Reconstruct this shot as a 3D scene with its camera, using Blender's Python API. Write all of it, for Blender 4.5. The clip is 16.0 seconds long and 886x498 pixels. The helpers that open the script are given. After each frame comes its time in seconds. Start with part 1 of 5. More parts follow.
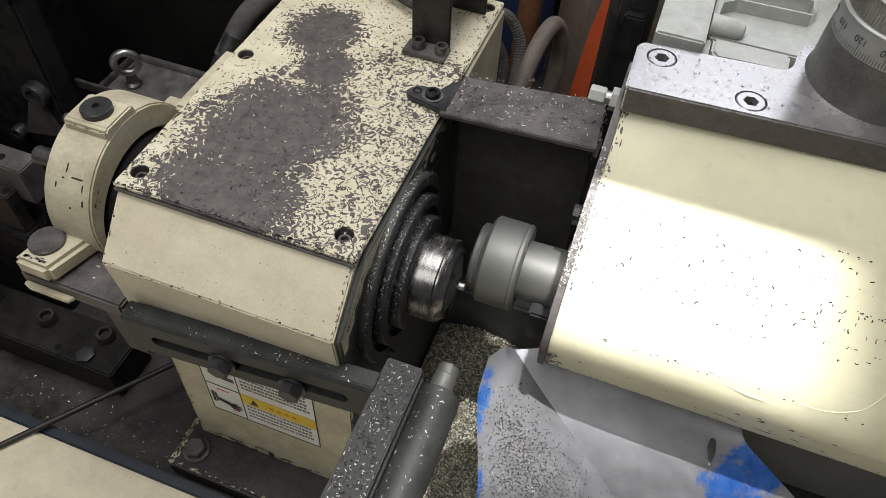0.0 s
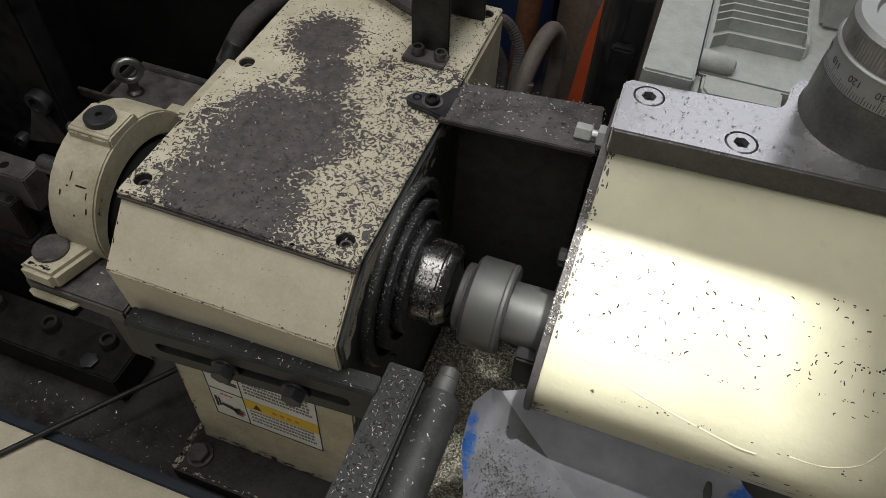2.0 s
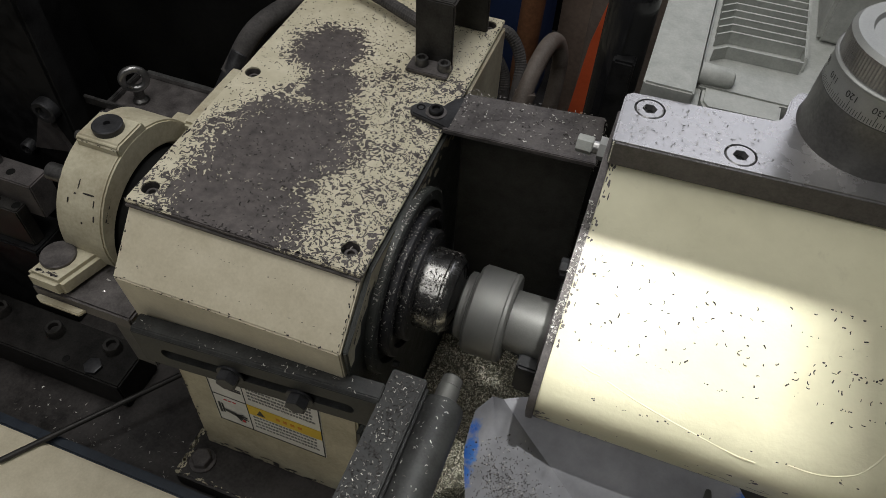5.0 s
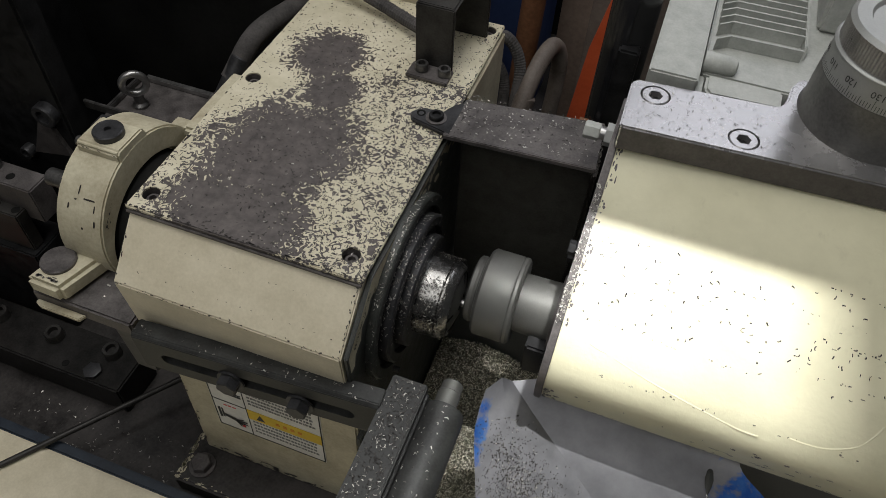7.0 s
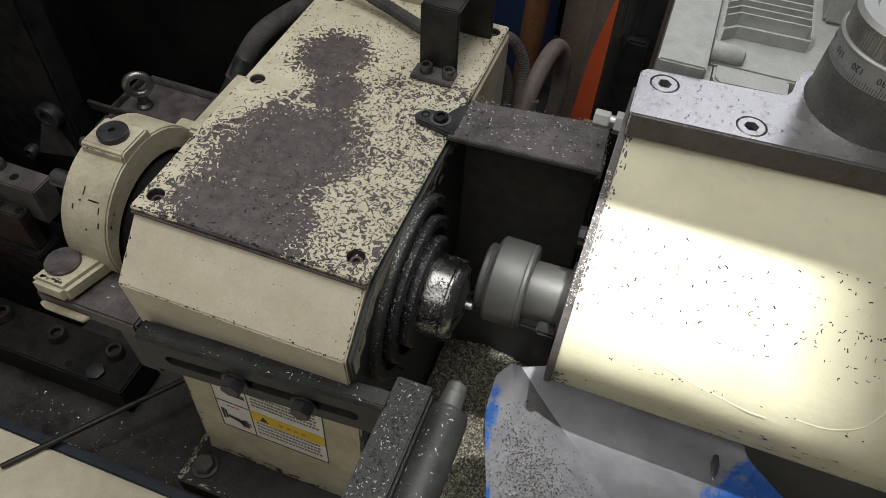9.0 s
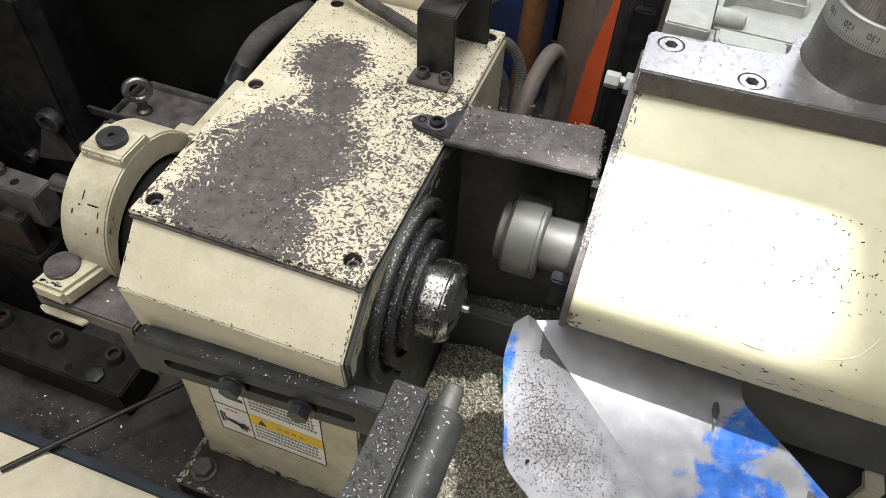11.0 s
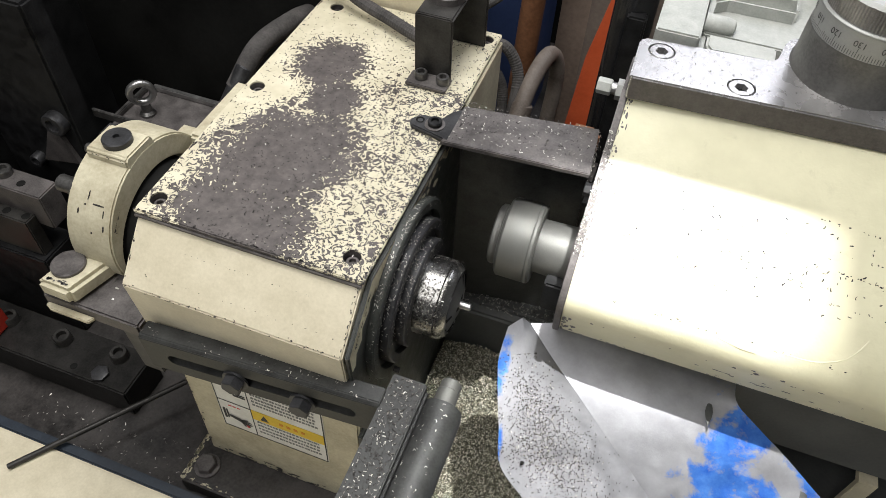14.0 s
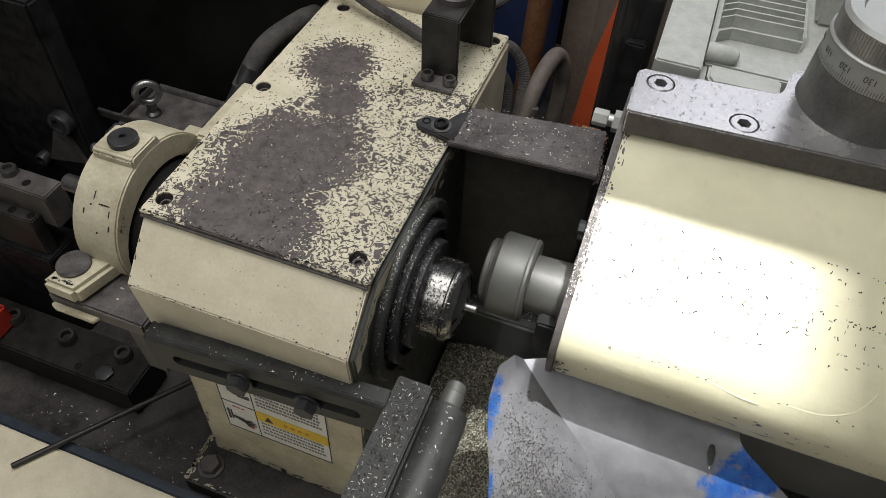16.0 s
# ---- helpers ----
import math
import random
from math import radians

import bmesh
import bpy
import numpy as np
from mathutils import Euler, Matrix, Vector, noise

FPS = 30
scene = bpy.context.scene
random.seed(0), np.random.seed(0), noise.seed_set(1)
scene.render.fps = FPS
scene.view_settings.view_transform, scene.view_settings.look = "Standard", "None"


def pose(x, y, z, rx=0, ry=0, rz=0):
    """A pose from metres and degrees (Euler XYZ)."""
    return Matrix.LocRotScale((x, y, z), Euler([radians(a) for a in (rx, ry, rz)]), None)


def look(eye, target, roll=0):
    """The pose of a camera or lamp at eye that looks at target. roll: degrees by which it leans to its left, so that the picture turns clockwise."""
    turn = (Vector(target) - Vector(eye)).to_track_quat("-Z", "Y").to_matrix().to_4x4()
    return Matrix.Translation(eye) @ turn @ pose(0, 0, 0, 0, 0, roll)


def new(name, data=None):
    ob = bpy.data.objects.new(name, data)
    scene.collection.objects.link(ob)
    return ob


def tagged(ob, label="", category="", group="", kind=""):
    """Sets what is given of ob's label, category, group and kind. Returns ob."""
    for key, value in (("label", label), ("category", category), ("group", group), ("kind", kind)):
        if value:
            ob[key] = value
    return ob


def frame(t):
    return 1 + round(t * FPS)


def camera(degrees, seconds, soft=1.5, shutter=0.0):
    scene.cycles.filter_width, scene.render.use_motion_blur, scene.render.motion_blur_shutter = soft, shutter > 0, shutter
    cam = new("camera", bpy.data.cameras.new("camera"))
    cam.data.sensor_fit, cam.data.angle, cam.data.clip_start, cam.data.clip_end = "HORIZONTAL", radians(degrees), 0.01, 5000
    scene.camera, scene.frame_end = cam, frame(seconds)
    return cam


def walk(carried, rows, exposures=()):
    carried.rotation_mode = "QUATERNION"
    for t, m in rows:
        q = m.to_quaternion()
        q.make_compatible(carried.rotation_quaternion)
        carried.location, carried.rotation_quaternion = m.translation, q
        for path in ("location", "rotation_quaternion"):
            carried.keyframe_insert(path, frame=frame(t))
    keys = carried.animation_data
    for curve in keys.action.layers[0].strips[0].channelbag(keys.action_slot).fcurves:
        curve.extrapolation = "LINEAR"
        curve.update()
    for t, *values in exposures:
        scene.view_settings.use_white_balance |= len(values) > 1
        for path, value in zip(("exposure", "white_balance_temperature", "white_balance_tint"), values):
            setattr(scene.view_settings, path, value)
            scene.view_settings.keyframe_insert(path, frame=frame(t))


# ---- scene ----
cam = camera(62.7, 16.0, 0.75, 0.5)
PATH = [
    (0, (0.351, -0.274, 0.704), (-0.03, 0.918, -0.856), 3.5),
    (0.5, (0.35, -0.271, 0.704), (-0.031, 0.918, -0.858), 3.2),
    (1, (0.35, -0.271, 0.706), (-0.029, 0.922, -0.854), 3.4),
    (1.5, (0.351, -0.273, 0.708), (-0.032, 0.92, -0.851), 3.2),
    (2, (0.352, -0.276, 0.709), (-0.034, 0.921, -0.846), 3.0),
    (2.5, (0.354, -0.278, 0.711), (-0.033, 0.92, -0.843), 3.0),
    (3, (0.355, -0.28, 0.711), (-0.031, 0.92, -0.842), 3.1),
    (3.5, (0.359, -0.281, 0.713), (-0.037, 0.927, -0.831), 2.7),
    (4, (0.356, -0.281, 0.714), (-0.03, 0.929, -0.831), 3.3),
    (6.5, (0.346, -0.278, 0.719), (-0.043, 0.932, -0.825), 3.3),
    (7, (0.347, -0.279, 0.719), (-0.037, 0.936, -0.823), 3.5),
    (7.5, (0.346, -0.281, 0.718), (-0.04, 0.937, -0.821), 3.4),
    (8, (0.344, -0.281, 0.717), (-0.043, 0.93, -0.827), 3.4),
    (8.5, (0.344, -0.28, 0.717), (-0.04, 0.934, -0.825), 3.4),
    (9, (0.344, -0.279, 0.719), (-0.043, 0.936, -0.822), 3.5),
    (11.5, (0.349, -0.283, 0.723), (-0.044, 0.941, -0.81), 3.3),
    (12, (0.349, -0.286, 0.724), (-0.042, 0.937, -0.81), 3.3),
    (12.5, (0.351, -0.286, 0.724), (-0.046, 0.94, -0.805), 2.9),
    (13, (0.353, -0.288, 0.726), (-0.044, 0.939, -0.802), 3.2),
    (13.5, (0.355, -0.29, 0.726), (-0.041, 0.94, -0.8), 3.3),
    (14, (0.356, -0.291, 0.729), (-0.045, 0.936, -0.798), 2.9),
    (14.5, (0.358, -0.291, 0.727), (-0.051, 0.94, -0.795), 2.7),
    (15, (0.356, -0.291, 0.728), (-0.054, 0.932, -0.8), 2.6),
    (15.5, (0.353, -0.291, 0.729), (-0.055, 0.934, -0.798), 2.8),
    (16, (0.353, -0.29, 0.728), (-0.056, 0.935, -0.798), 2.9),
]
EXPOSURES = [(0, -.06), (.6, -.08), (1, -.45), (1.5, -.85), (2.4, -.85), (3, -.3), (3.5, -.3), (4, -.65), (5, -.9), (6.3, -.6), (7, -.73), (8, -.68), (9, -.6), (10, -.1), (11.3, .38), (13.5, .38), (14.5, .33), (15.2, .1), (16, -.3)]
walk(cam, [(t, look(eye, target, roll)) for t, eye, target, roll in PATH], EXPOSURES)

# travel of the grinding slide towards the operator, seconds and metres
TRAVEL = [(0, .067), (.5, .068), (1, .087), (1.5, .1062), (2, .109), (2.5, .0887), (3, .067), (3.5, .0676), (4, .086),
          (4.5, .1045), (5, .1095), (5.5, .096), (6, .071), (6.5, .067), (7, .0843), (7.5, .1036), (8, .1095), (8.5, .092), (9, .0666),
          (9.5, .052), (10, .034), (10.5, .016), (11, .003), (11.5, 0), (12, 0), (12.5, 0), (13, 0), (13.5, .0023), (14, .0117),
          (14.5, .0213), (15, .039), (15.5, .0393), (16, .056)]

CHUTE_DROP = 110  # degrees by which the chute's front sinks for each metre of travel

# ---- world and lights ----
world = bpy.data.worlds.new("world")
scene.world = world
world.use_nodes = True
world.node_tree.nodes["Background"].inputs[0].default_value = (0.93, 0.95, 0.95, 1)
world.node_tree.nodes["Background"].inputs[1].default_value = 0.105
ceiling_lamp = bpy.data.lights.new("ceiling_lamp", "AREA")
ceiling_lamp.energy, ceiling_lamp.size, ceiling_lamp.color = 20, 0.9, (0.99, 0.978, 0.955)
new("ceiling_lamp", ceiling_lamp).matrix_world = look((0.02, 0.2, 1.75), (0.15, 0.1, 0.2))
front_lamp = bpy.data.lights.new("front_ceiling_lamp", "AREA")
front_lamp.energy, front_lamp.size, front_lamp.color = 10, 0.9, (0.99, 0.975, 0.95)
new("front_ceiling_lamp", front_lamp).matrix_world = look((-0.05, -1.0, 1.65), (0.2, 0.05, 0.2))
rear_lamp = bpy.data.lights.new("rear_ceiling_lamp", "AREA")
rear_lamp.energy, rear_lamp.size, rear_lamp.color = 12, 1.05, (0.90, 0.92, 1.0)
new("rear_ceiling_lamp", rear_lamp).matrix_world = look((0.74, 1.38, 1.58), (0.45, 0.3, 0.3))


# ---- materials ----
def nodes_of(name):
    m = bpy.data.materials.new(name)
    m.use_nodes = True
    return m, m.node_tree.nodes, m.node_tree.links, m.node_tree.nodes["Principled BSDF"]


def noise_tex(n, l, scale, detail=4, rough=0.6, vec=None, dist=0.0):
    t = n.new("ShaderNodeTexNoise")
    t.inputs["Scale"].default_value, t.inputs["Detail"].default_value = scale, detail
    t.inputs["Roughness"].default_value, t.inputs["Distortion"].default_value = rough, dist
    if vec:
        l.new(vec, t.inputs["Vector"])
    return t.outputs["Fac"]


def ramp(n, l, fac, stops):
    r = n.new("ShaderNodeValToRGB")
    e = r.color_ramp.elements
    e[0].position, e[0].color = stops[0][0], (*stops[0][1], 1)
    e[1].position, e[1].color = stops[-1][0], (*stops[-1][1], 1)
    for p, c in stops[1:-1]:
        e.new(p).color = (*c, 1)
    l.new(fac, r.inputs["Fac"])
    return r.outputs["Color"]


def maths(n, l, op, a, b=0.0, clamp=False):
    m = n.new("ShaderNodeMath")
    m.operation, m.use_clamp = op, clamp
    for i, v in enumerate((a, b)):
        if isinstance(v, (int, float)):
            m.inputs[i].default_value = v
        else:
            l.new(v, m.inputs[i])
    return m.outputs[0]


def blend(n, l, fac, a, b):
    m = n.new("ShaderNodeMix")
    m.data_type = "RGBA"
    for sock, v in ((m.inputs[0], fac), (m.inputs[6], a), (m.inputs[7], b)):
        if isinstance(v, tuple):
            sock.default_value = (*v, 1)
        elif isinstance(v, (int, float)):
            sock.default_value = v
        else:
            l.new(v, sock)
    return m.outputs[2]


def bump(n, l, p, height, strength, distance=0.001):
    b = n.new("ShaderNodeBump")
    b.inputs["Strength"].default_value, b.inputs["Distance"].default_value = strength, distance
    l.new(height, b.inputs["Height"])
    l.new(b.outputs["Normal"], p.inputs["Normal"])


def surface(name, dark, light, rough=(0.4, 0.6), metal=0.0, grain=60, fine=600, relief=0.15, spots=None, spot_at=0.66):
    """A surface whose colour wanders between two tones at two scales, with optional spots of wear."""
    m, n, l, p = nodes_of(name)
    co = n.new("ShaderNodeTexCoord").outputs["Object"]
    a, b = noise_tex(n, l, grain, 5, 0.65, co), noise_tex(n, l, fine, 3, 0.6, co)
    mixed = maths(n, l, "ADD", maths(n, l, "MULTIPLY", a, 0.7), maths(n, l, "MULTIPLY", b, 0.3))
    col = ramp(n, l, mixed, [(0.36, dark), (0.64, light)])
    if spots:
        w = noise_tex(n, l, grain * 2.6, 6, 0.75, co, 0.6)
        col = blend(n, l, maths(n, l, "GREATER_THAN", w, spot_at), col, spots)
    l.new(col, p.inputs["Base Color"])
    l.new(ramp(n, l, a, [(0.3, (rough[0],) * 3), (0.7, (rough[1],) * 3)]), p.inputs["Roughness"])
    p.inputs["Metallic"].default_value = metal
    bump(n, l, p, mixed, relief)
    return m


def worn_lid():
    """Cream paint rubbed down to dark metal in two patches, broken into flakes round their rims."""
    m, n, l, p = nodes_of("worn_cream_paint")
    co = n.new("ShaderNodeTexCoord").outputs["Object"]
    sep = n.new("ShaderNodeSeparateXYZ")
    l.new(co, sep.inputs[0])
    x, y = maths(n, l, "ADD", sep.outputs[0], 0.1), maths(n, l, "ADD", sep.outputs[1], 0.12)

    def patch(cx, cy, rx, ry, turn):
        c, s = math.cos(radians(turn)), math.sin(radians(turn))
        dx, dy = maths(n, l, "SUBTRACT", x, cx), maths(n, l, "SUBTRACT", y, cy)
        u = maths(n, l, "ADD", maths(n, l, "MULTIPLY", dx, c / rx), maths(n, l, "MULTIPLY", dy, s / rx))
        v = maths(n, l, "ADD", maths(n, l, "MULTIPLY", dx, -s / ry), maths(n, l, "MULTIPLY", dy, c / ry))
        return maths(n, l, "SUBTRACT", 1.0, maths(n, l, "SQRT", maths(n, l, "ADD", maths(n, l, "MULTIPLY", u, u), maths(n, l, "MULTIPLY", v, v))))

    f = patch(0.080, 0.098, 0.066, 0.082, -16)
    for q in ((0.080, 0.020, 0.070, 0.052, 0), (0.060, 0.236, 0.038, 0.040, 0), (0.085, 0.185, 0.030, 0.034, 0)):
        f = maths(n, l, "MAXIMUM", f, patch(*q))
    f = maths(n, l, "MULTIPLY", f, 1.5)
    # broken, half-worn zone along the spindle side
    zone = maths(n, l, "MULTIPLY", maths(n, l, "MULTIPLY", maths(n, l, "SUBTRACT", x, 0.075), 18.0, True), maths(n, l, "MULTIPLY", maths(n, l, "SUBTRACT", 0.285, y), 16.0, True))
    f = maths(n, l, "MAXIMUM", f, maths(n, l, "ADD", -0.60, maths(n, l, "MULTIPLY", zone, 0.52)))
    big = maths(n, l, "MULTIPLY", maths(n, l, "SUBTRACT", noise_tex(n, l, 32, 4, 0.6, co), 0.5), 1.0)
    fine = maths(n, l, "MULTIPLY", maths(n, l, "SUBTRACT", noise_tex(n, l, 150, 3, 0.5, co, 2.2), 0.5), 3.2)
    total = maths(n, l, "ADD", maths(n, l, "ADD", f, big), fine)
    bare = maths(n, l, "MULTIPLY", total, 14, True)
    paint = ramp(n, l, noise_tex(n, l, 45, 5, 0.6, co), [(0.3, (0.52, 0.475, 0.34)), (0.7, (0.65, 0.60, 0.455))])
    steel = ramp(n, l, noise_tex(n, l, 90, 6, 0.7, co), [(0.3, (0.050, 0.043, 0.041)), (0.7, (0.124, 0.107, 0.101))])
    l.new(blend(n, l, bare, paint, steel), p.inputs["Base Color"])
    l.new(ramp(n, l, noise_tex(n, l, 120, 4, 0.6, co), [(0.3, (0.42,) * 3), (0.7, (0.68,) * 3)]), p.inputs["Roughness"])
    bump(n, l, p, maths(n, l, "SUBTRACT", 1.0, bare), 0.5, 0.0006)
    return m




def hammered():
    """Thick cream enamel with an orange-peel relief, dull stains and a few chips."""
    m, n, l, p = nodes_of("cream_paint")
    co = n.new("ShaderNodeTexCoord").outputs["Object"]
    tone = ramp(n, l, noise_tex(n, l, 14, 5, 0.6, co), [(0.3, (0.62, 0.59, 0.41)), (0.7, (0.75, 0.715, 0.51))])
    stain = maths(n, l, "MULTIPLY", maths(n, l, "SUBTRACT", noise_tex(n, l, 38, 6, 0.7, co, 0.8), 0.60), 4.0, True)
    tone = blend(n, l, maths(n, l, "MULTIPLY", stain, 0.45), tone, (0.40, 0.36, 0.24))
    chip = maths(n, l, "GREATER_THAN", noise_tex(n, l, 95, 5, 0.7, co, 0.5), 0.735)
    l.new(blend(n, l, chip, tone, (0.12, 0.105, 0.085)), p.inputs["Base Color"])
    l.new(ramp(n, l, noise_tex(n, l, 60, 4, 0.6, co), [(0.3, (0.30,) * 3), (0.7, (0.48,) * 3)]), p.inputs["Roughness"])
    peel = maths(n, l, "ADD", noise_tex(n, l, 210, 2, 0.5, co), maths(n, l, "MULTIPLY", noise_tex(n, l, 520, 2, 0.5, co), 0.35))
    bump(n, l, p, peel, 0.22, 0.0010)
    return m


CREAM = hammered()
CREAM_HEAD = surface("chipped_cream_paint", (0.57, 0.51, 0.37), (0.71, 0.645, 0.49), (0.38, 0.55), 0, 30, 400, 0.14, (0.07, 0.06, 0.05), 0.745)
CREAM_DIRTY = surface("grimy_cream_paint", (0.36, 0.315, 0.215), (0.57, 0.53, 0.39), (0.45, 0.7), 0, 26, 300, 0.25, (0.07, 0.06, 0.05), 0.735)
LID = worn_lid()
GREEN = surface("grimy_green_paint", (0.022, 0.0245, 0.022), (0.06, 0.064, 0.058), (0.35, 0.6), 0.1, 60, 700, 0.5, (0.32, 0.33, 0.22), 0.76)
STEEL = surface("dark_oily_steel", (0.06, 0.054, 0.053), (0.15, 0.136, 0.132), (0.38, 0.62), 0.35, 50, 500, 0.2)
GUNMETAL = surface("blackened_steel", (0.022, 0.022, 0.0235), (0.058, 0.058, 0.062), (0.35, 0.55), 0.4, 60, 500, 0.15)
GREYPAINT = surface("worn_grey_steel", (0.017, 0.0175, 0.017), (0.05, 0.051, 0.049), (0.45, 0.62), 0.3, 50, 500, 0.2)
GROUND_STEEL = surface("ground_steel_plate", (0.32, 0.315, 0.315), (0.45, 0.44, 0.445), (0.20, 0.34), 0.7, 35, 700, 0.12)
BRIGHT = surface("machined_steel", (0.26, 0.255, 0.25), (0.44, 0.435, 0.43), (0.26, 0.42), 0.9, 60, 900, 0.06)
SATIN = surface("satin_steel", (0.34, 0.345, 0.335), (0.42, 0.425, 0.41), (0.48, 0.58), 0.55, 25, 900, 0.04)
NUT = surface("satin_chuck_steel", (0.095, 0.095, 0.088), (0.14, 0.139, 0.130), (0.46, 0.58), 0.5, 25, 900, 0.05)
NOSE = surface("turned_nose_steel", (0.15, 0.148, 0.142), (0.30, 0.295, 0.285), (0.2, 0.32), 0.95, 60, 900, 0.06)
BOLT = surface("dark_bolt_steel", (0.07, 0.068, 0.066), (0.17, 0.165, 0.16), (0.3, 0.42), 0.75, 60, 500, 0.1)
GREYHOSE = surface("dusty_grey_hose", (0.09, 0.072, 0.06), (0.175, 0.147, 0.127), (0.55, 0.75), 0, 40, 400, 0.2)
ALU = surface("cast_grey_paint", (0.34, 0.35, 0.325), (0.48, 0.49, 0.46), (0.45, 0.6), 0.0, 60, 500, 0.25)
BLACK = surface("black_oxide", (0.006, 0.006, 0.0065), (0.022, 0.022, 0.023), (0.35, 0.6), 0.2, 60, 400, 0.2)
# near-black: deep shade of backdrop, arch, slots and holes put into one colour
VOID = surface("shade_black", (0.005, 0.005, 0.0048), (0.013, 0.013, 0.012), (0.6, 0.85), 0, 12, 200, 0.1)
BLACK_OIL = surface("oil_black_steel", (0.012, 0.0115, 0.011), (0.036, 0.034, 0.032), (0.35, 0.5), 0.4, 30, 400, 0.2)
GLOSS = surface("glossy_black_enamel", (0.006, 0.006, 0.007), (0.014, 0.014, 0.015), (0.12, 0.22), 0, 30, 400, 0.12, (0.10, 0.10, 0.095), 0.77)
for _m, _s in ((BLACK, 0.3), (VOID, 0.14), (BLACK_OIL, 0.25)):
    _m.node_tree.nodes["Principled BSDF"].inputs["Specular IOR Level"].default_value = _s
GRIME = surface("oily_bed", (0.009, 0.008, 0.0075), (0.062, 0.055, 0.052), (0.3, 0.65), 0.1, 18, 300, 0.3)
TRAY = surface("dark_grey_tray", (0.075, 0.077, 0.075), (0.115, 0.117, 0.113), (0.4, 0.55), 0.1, 15, 300, 0.08)
RUBBER = surface("dusty_rubber", (0.03, 0.028, 0.027), (0.085, 0.078, 0.075), (0.8, 0.95), 0, 40, 400, 0.2)
BLUE_EDGE = surface("dark_blue_strip", (0.008, 0.013, 0.022), (0.02, 0.03, 0.045), (0.4, 0.6), 0, 50, 300, 0.2)
BLUE = surface("blue_cabinet_paint", (0.018, 0.034, 0.095), (0.028, 0.05, 0.14), (0.4, 0.6), 0, 20, 200, 0.1)
RED = surface("orange_red_plastic", (0.28, 0.018, 0.010), (0.36, 0.026, 0.013), (0.35, 0.5), 0, 20, 200, 0.05)
RED_SHEET = surface("orange_red_sheet", (0.55, 0.085, 0.025), (0.68, 0.12, 0.04), (0.45, 0.6), 0, 20, 200, 0.05)
COPPER = surface("brown_pipe", (0.16, 0.07, 0.035), (0.30, 0.14, 0.07), (0.4, 0.6), 0.1, 25, 200, 0.1)
DUSTY = surface("dusty_brown_card", (0.09, 0.07, 0.058), (0.20, 0.165, 0.14), (0.6, 0.8), 0, 16, 200, 0.2)
WHITE = surface("white_plastic", (0.70, 0.70, 0.66), (0.80, 0.80, 0.76), (0.4, 0.55), 0, 40, 300, 0.05)
PAPER = surface("label_paper", (0.62, 0.61, 0.56), (0.74, 0.73, 0.69), (0.5, 0.7), 0, 60, 500, 0.05)
YELLOW = surface("label_yellow", (0.62, 0.42, 0.03), (0.72, 0.50, 0.05), (0.5, 0.65), 0, 60, 500, 0.05)
INK = surface("label_ink", (0.02, 0.02, 0.02), (0.05, 0.05, 0.05), (0.6, 0.7), 0, 60, 500, 0.02)
INK_ORANGE = surface("label_orange_ink", (0.55, 0.20, 0.02), (0.65, 0.26, 0.03), (0.6, 0.7), 0, 60, 500, 0.02)
INK_GREY = surface("label_faded_ink", (0.12, 0.12, 0.115), (0.24, 0.24, 0.23), (0.6, 0.7), 0, 60, 500, 0.02)
INK_RED = surface("label_red_ink", (0.5, 0.03, 0.03), (0.6, 0.05, 0.05), (0.6, 0.7), 0, 60, 500, 0.02)
# brown haze behind the slide put into this board's raised colour
BROWN_BOARD = surface("lightened_brown_board", (0.17, 0.125, 0.10), (0.33, 0.25, 0.20), (0.6, 0.8), 0, 10, 120, 0.2)
DIALBLACK = surface("worn_black_dial", (0.10, 0.098, 0.093), (0.21, 0.205, 0.195), (0.30, 0.45), 0.6, 22, 400, 0.15)
# about a third as light as STEEL
DARKSTEEL = surface("dark_grey_steel", (0.018, 0.017, 0.016), (0.055, 0.052, 0.048), (0.35, 0.55), 0.4, 50, 500, 0.2)
CHIP_DARK = surface("dark_swarf", (0.012, 0.010, 0.009), (0.05, 0.043, 0.04), (0.4, 0.6), 0.1, 200, 900, 0.1)


def swarf():
    """Curled steel chips, each of its own brightness."""
    m, n, l, p = nodes_of("mixed_swarf")
    r = n.new("ShaderNodeNewGeometry").outputs["Random Per Island"]
    l.new(ramp(n, l, r, [(0.0, (0.03, 0.028, 0.026)), (0.45, (0.16, 0.15, 0.135)), (1.0, (0.74, 0.72, 0.66))]), p.inputs["Base Color"])
    l.new(ramp(n, l, r, [(0.0, (0.5,) * 3), (1.0, (0.25,) * 3)]), p.inputs["Roughness"])
    p.inputs["Metallic"].default_value = 0.4
    return m


CHIP = swarf()


def grit():
    """Fine yellowish grains and slivers piled up."""
    m, n, l, p = nodes_of("piled_swarf")
    r = n.new("ShaderNodeNewGeometry").outputs["Random Per Island"]
    l.new(ramp(n, l, r, [(0.0, (0.05, 0.047, 0.035)), (0.5, (0.42, 0.40, 0.29)), (1.0, (0.92, 0.89, 0.76))]), p.inputs["Base Color"])
    p.inputs["Roughness"].default_value = 0.35
    p.inputs["Metallic"].default_value = 0.15
    return m


GRIT = grit()
GRIT_BED = surface("packed_swarf", (0.05, 0.047, 0.034), (0.24, 0.225, 0.165), (0.4, 0.6), 0.1, 300, 900, 0.6)


